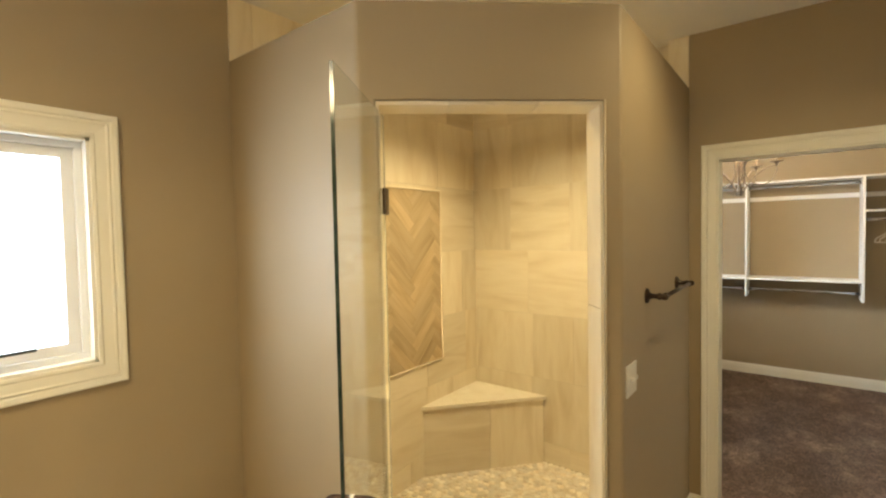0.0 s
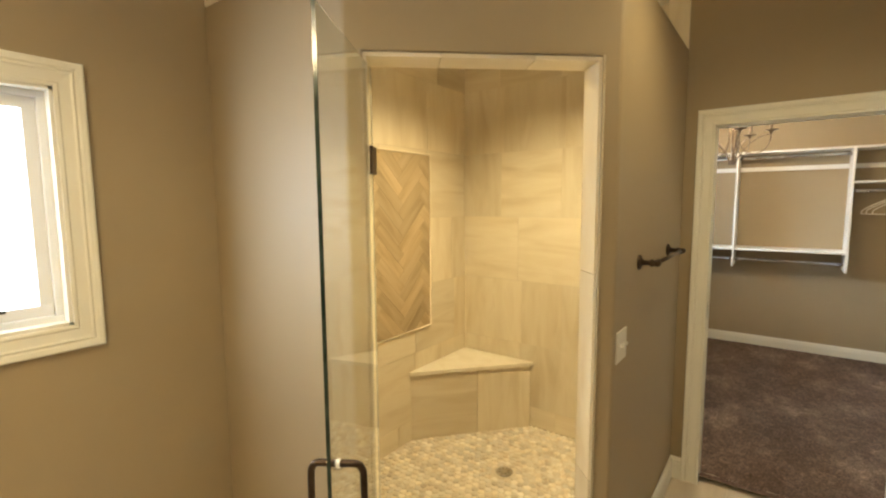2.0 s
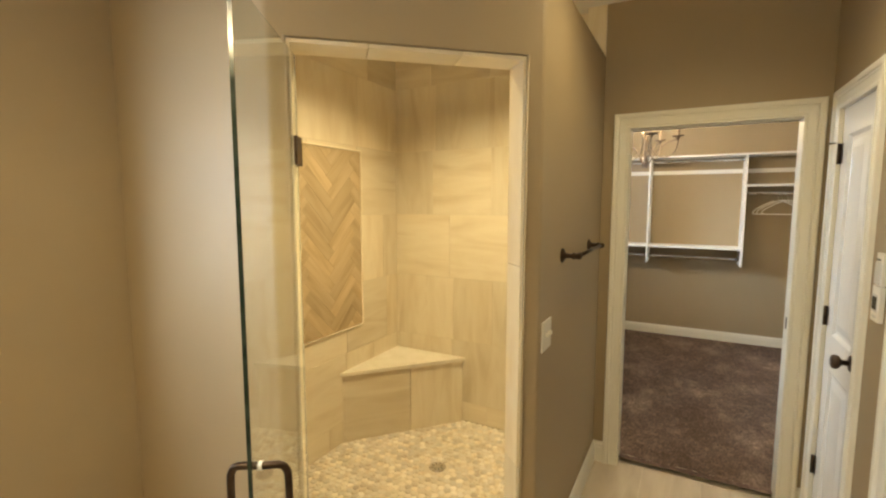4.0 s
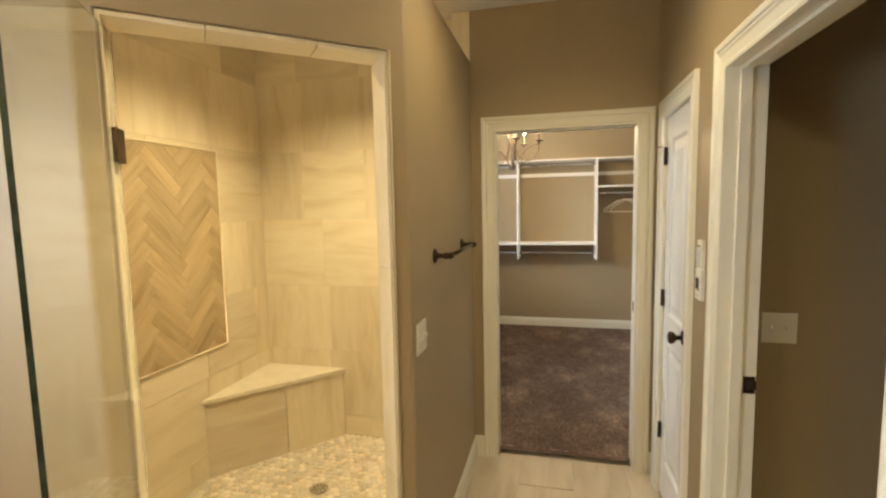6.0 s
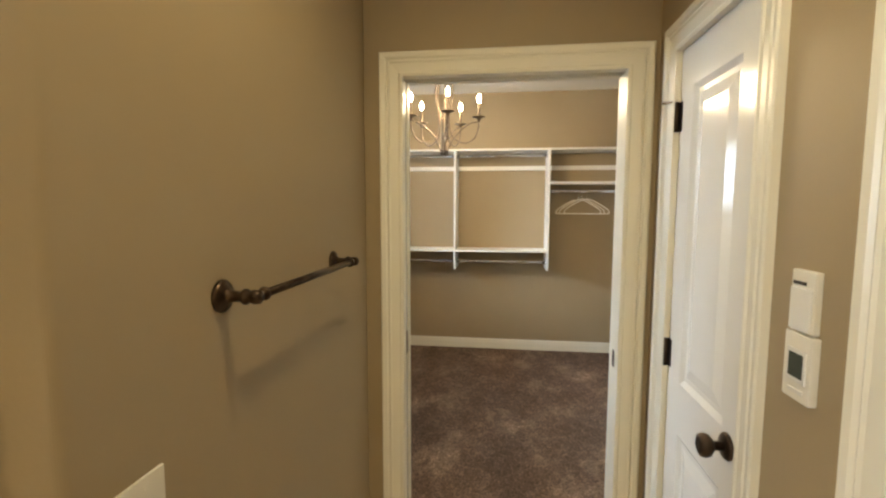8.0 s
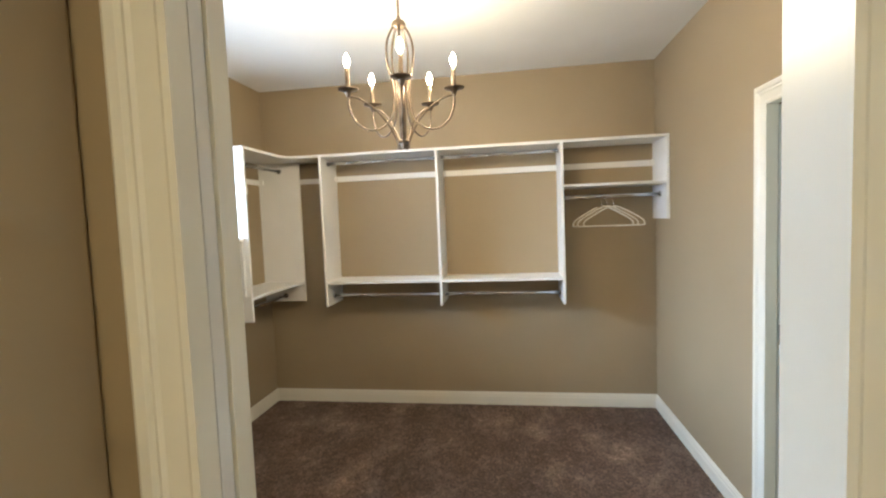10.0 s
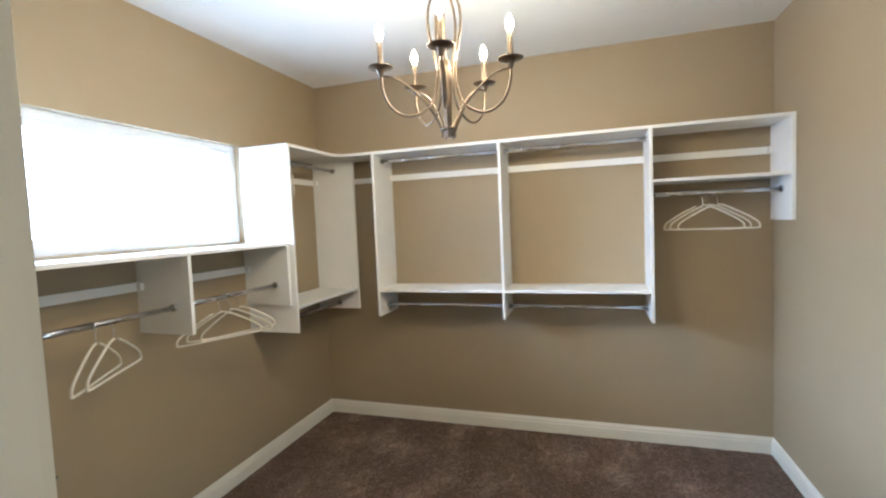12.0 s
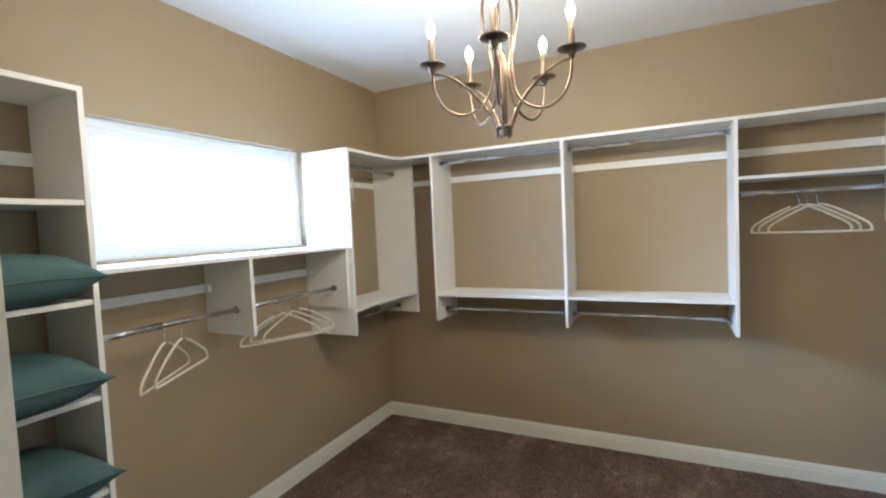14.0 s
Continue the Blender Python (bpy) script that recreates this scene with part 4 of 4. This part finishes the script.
ANG0 = math.atan2(-0.974, 0.226)
for k in range(5):
    a = ANG0 + k * math.tau / 5
    arm = part("arm", tube(bmesh.new(), smooth_line([cz(0.246, a, 2.145), cz(0.242, a, 2.09), cz(0.216, a, 2.030), cz(0.165, a, 1.998), cz(0.11, a, 2.006), cz(0.062, a, 2.045), cz(0.040, a, 2.11), cz(0.040, a, 2.20), cz(0.062, a, 2.31), cz(0.060, a, 2.39), cz(0.036, a, 2.45), cz(0.022, a, 2.468)], 6), 0.0052, 8), CHAND, chand)
    part("brace", tube(bmesh.new(), smooth_line([cz(0.244, a, 2.140), cz(0.19, a, 2.130), cz(0.125, a, 2.088), cz(0.072, a, 2.030), cz(0.040, a, 1.975), cz(0.026, a, 1.94), cz(0.025, a, 1.915)], 6), 0.0048, 8), CHAND, arm)
    m = Matrix.Translation(cz(0.246, a, 2.143))
    part("drip_pan", lathe(bmesh.new(), [(0.006, -0.008), (0.010, 0.0), (0.014, 0.014), (0.022, 0.020), (0.044, 0.024), (0.047, 0.028), (0.042, 0.029), (0.018, 0.024), (0.008, 0.024)], 22, m), CHAND, arm)
    part("candle_sleeve", lathe(bmesh.new(), [(0.0125, 0.025), (0.0105, 0.034), (0.0095, 0.118), (0.006, 0.121)], 14, m), CHAND, arm)
    bulb = part("bulb", lathe(bmesh.new(), [(0.006, 0.121), (0.011, 0.131), (0.0145, 0.146), (0.012, 0.161), (0.005, 0.176), (0.0015, 0.182)], 14, m), BULB, arm, "lit candle bulb")
    bulb.visible_shadow = False
    bulb_lamp("chandelier_light", (CH.x + 0.246 * math.cos(a), CH.y + 0.246 * math.sin(a), 2.292), 9.5, (1.0, 0.76, 0.43), 0.02)

# ---- tiles of the shower and the floors ----


def tile_mesh(name, w, h, material, axis, thick=0.009, soft=0.0012):
    """Tile with an eased edge: w wide, h high, its back at 0, facing axis."""
    bm = bmesh.new()
    box(bm, 0, w, 0, thick, 0, h)
    for v in bm.verts:
        if v.co.y > thick / 2:
            v.co.x += soft if v.co.x < w / 2 else -soft
            v.co.z += soft if v.co.z < h / 2 else -soft
    if axis == "up":
        bm.transform(pose(0, h, 0, 90, 0, 0))
    return mesh_of(name, bm, material)


meshes = {}


def lay_tile(parent, w, h, upright, axis, m):
    key = (round(w, 3), round(h, 3), upright, axis)
    if key not in meshes:
        meshes[key] = tile_mesh("tile", w, h, FLOOR_T if axis == "up" else (TILE_V if upright else TILE_H), axis)
    ob = new("tile", meshes[key])
    ob.parent = parent
    ob.matrix_basis = m


rng = random.Random(5)
ROWS_Z = (0.0, 0.145, 0.605, 1.065, 1.525, 1.985, 2.445, TOP)
GAP = 0.0018
for nm, length, origin, turn in (("wall_shower_back", SIDE - THICK - WEST, (SIDE - THICK, SHOWER_N + 0.008, 0), 180), ("wall_shower_west", SHOWER_N - P_A.y - THICK, (WEST + 0.001, SHOWER_N, 0), -90)):
    bm = bmesh.new()
    box(bm, 0, length, 0, 0.0078, 0, TOP)
    wall_t = structure(nm, bm, GROUT, "shower wall clad in cream travertine-look tile", "tiled wall")
    wall_t.matrix_basis = pose(*origin, 0, 0, turn)
    for r, (z0, z1) in enumerate(zip(ROWS_Z, ROWS_Z[1:])):
        at = -0.12 - 0.17 * (r % 3)
        while at < length:
            wd = rng.choice((0.305, 0.46, 0.46, 0.61))
            s0, s1 = max(at, 0.0), min(at + wd, length)
            if s1 - s0 > 0.02:
                lay_tile(wall_t, s1 - s0 - GAP, z1 - z0 - GAP, rng.random() < 0.6, "wall", Matrix.Translation((s0, 0.001, z0 + GAP / 2)))
            at += wd

for nm, s0, depth in (("wall_shower_back", -THICK + 0.002, SHOWER_N + 0.008 - FRONT), ("wall_shower_west", SHOWER_N - P_A.y - THICK, 0.001)):
    lay_tile(scene.objects[nm], THICK - GAP, TOP - S_TOP - 2 * GAP, True, "wall", Matrix.Translation((s0, depth, S_TOP + GAP)))

bath_floor = scene.objects["floor_bath"]
for i in range(10):
    for j in range(-3, 6):
        x0, y0 = -0.60 + i * 0.305 - 1.0, j * 0.61 + (0.305 if i % 2 else 0.0) - 0.2
        x1, y1 = min(x0 + 0.305, HALL_E), min(y0 + 0.61, FRONT + 0.06)
        x0, y0 = max(x0, WEST), max(y0, SOUTH)
        if x1 - x0 < 0.03 or y1 - y0 < 0.03:
            continue
        if y1 > 1.27 and x1 < SIDE:
            continue
        if y1 > 1.95 and x0 < SIDE:
            x0 = SIDE
        lay_tile(bath_floor, x1 - x0 - GAP, y1 - y0 - GAP, False, "up", Matrix.Translation((x0, y0, -0.009)))

# pebble mosaic
shapes = []
for k in range(5):
    bm = bmesh.new()
    n = 7
    rad = [0.0205 * (1 + 0.42 * (rng.random() - 0.5)) for _ in range(n)]
    rings = []
    for f, z in ((1.0, 0.0), (0.98, 0.004), (0.72, 0.0068)):
        rings.append([bm.verts.new((rad[i] * f * math.cos(i * math.tau / n), rad[i] * f * math.sin(i * math.tau / n), z)) for i in range(n)])
    for a, b in zip(rings, rings[1:]):
        for i in range(n):
            bm.faces.new((a[i], a[(i + 1) % n], b[(i + 1) % n], b[i])).smooth = True
    bm.faces.new(rings[-1]).smooth = True
    shapes.append(mesh_of("pebble", bm, PEBBLE))
outline = [(WEST, P_A.y + THICK), inner_b, slant(OP_A, -THICK), slant(OP_A, 0.0), slant(OP_B, 0.0), slant(OP_B, -THICK), (SIDE - THICK, inner_c[1]), (SIDE - THICK, SHOWER_N), (WEST, SHOWER_N)]


def inside(x, y):
    hit = False
    for i, (xa, ya) in enumerate(outline):
        xb, yb = outline[i - 1]
        if (ya > y) != (yb > y) and x < (xb - xa) * (y - ya) / (yb - ya) + xa:
            hit = not hit
    return hit


spots = []
row = 0
y = 1.36
while y < SHOWER_N - 0.015:
    x = WEST + 0.02 + (0.021 if row % 2 else 0)
    while x < SIDE - THICK:
        on_bench = (x - WEST) / 0.585 + (SHOWER_N - y) / 0.67 < 1.0
        if inside(x, y) and not on_bench and (x + 0.875) ** 2 + (y - 2.56) ** 2 > 0.0045:
            spots.append((x + rng.uniform(-0.002, 0.002), y + rng.uniform(-0.002, 0.002)))
        x += 0.0425
    y += 0.037
    row += 1
spots.sort(key=lambda s: abs(s[0] + 0.75) + abs(s[1] - 2.15))
verts, faces = [], []
for k, (x, y) in enumerate(spots):
    m = pose(x, y, -0.004, rng.uniform(-2, 2), rng.uniform(-2, 2), rng.uniform(0, 360))
    if k < 290:
        ob = new("pebble", rng.choice(shapes))
        ob.parent = shower_floor
        ob.matrix_basis = m
    else:
        me = rng.choice(shapes)
        base = len(verts)
        verts += [m @ v.co for v in me.vertices]
        faces += [[base + i for i in p.vertices] for p in me.polygons]
me = bpy.data.meshes.new("pebble_field")
me.from_pydata(verts, [], faces)
PEB2 = veined("pebble_stone_field", [(0.3, (0.64, 0.53, 0.37)), (0.45, (0.76, 0.68, 0.53)), (0.65, (0.84, 0.79, 0.68))], (1, 1, 1), 22.0, 0.45, 0.24, island=True)
me.materials.append(PEB2)
field = new("pebble_field", me)
field.parent = shower_floor
tagged(field, kind="stuff")
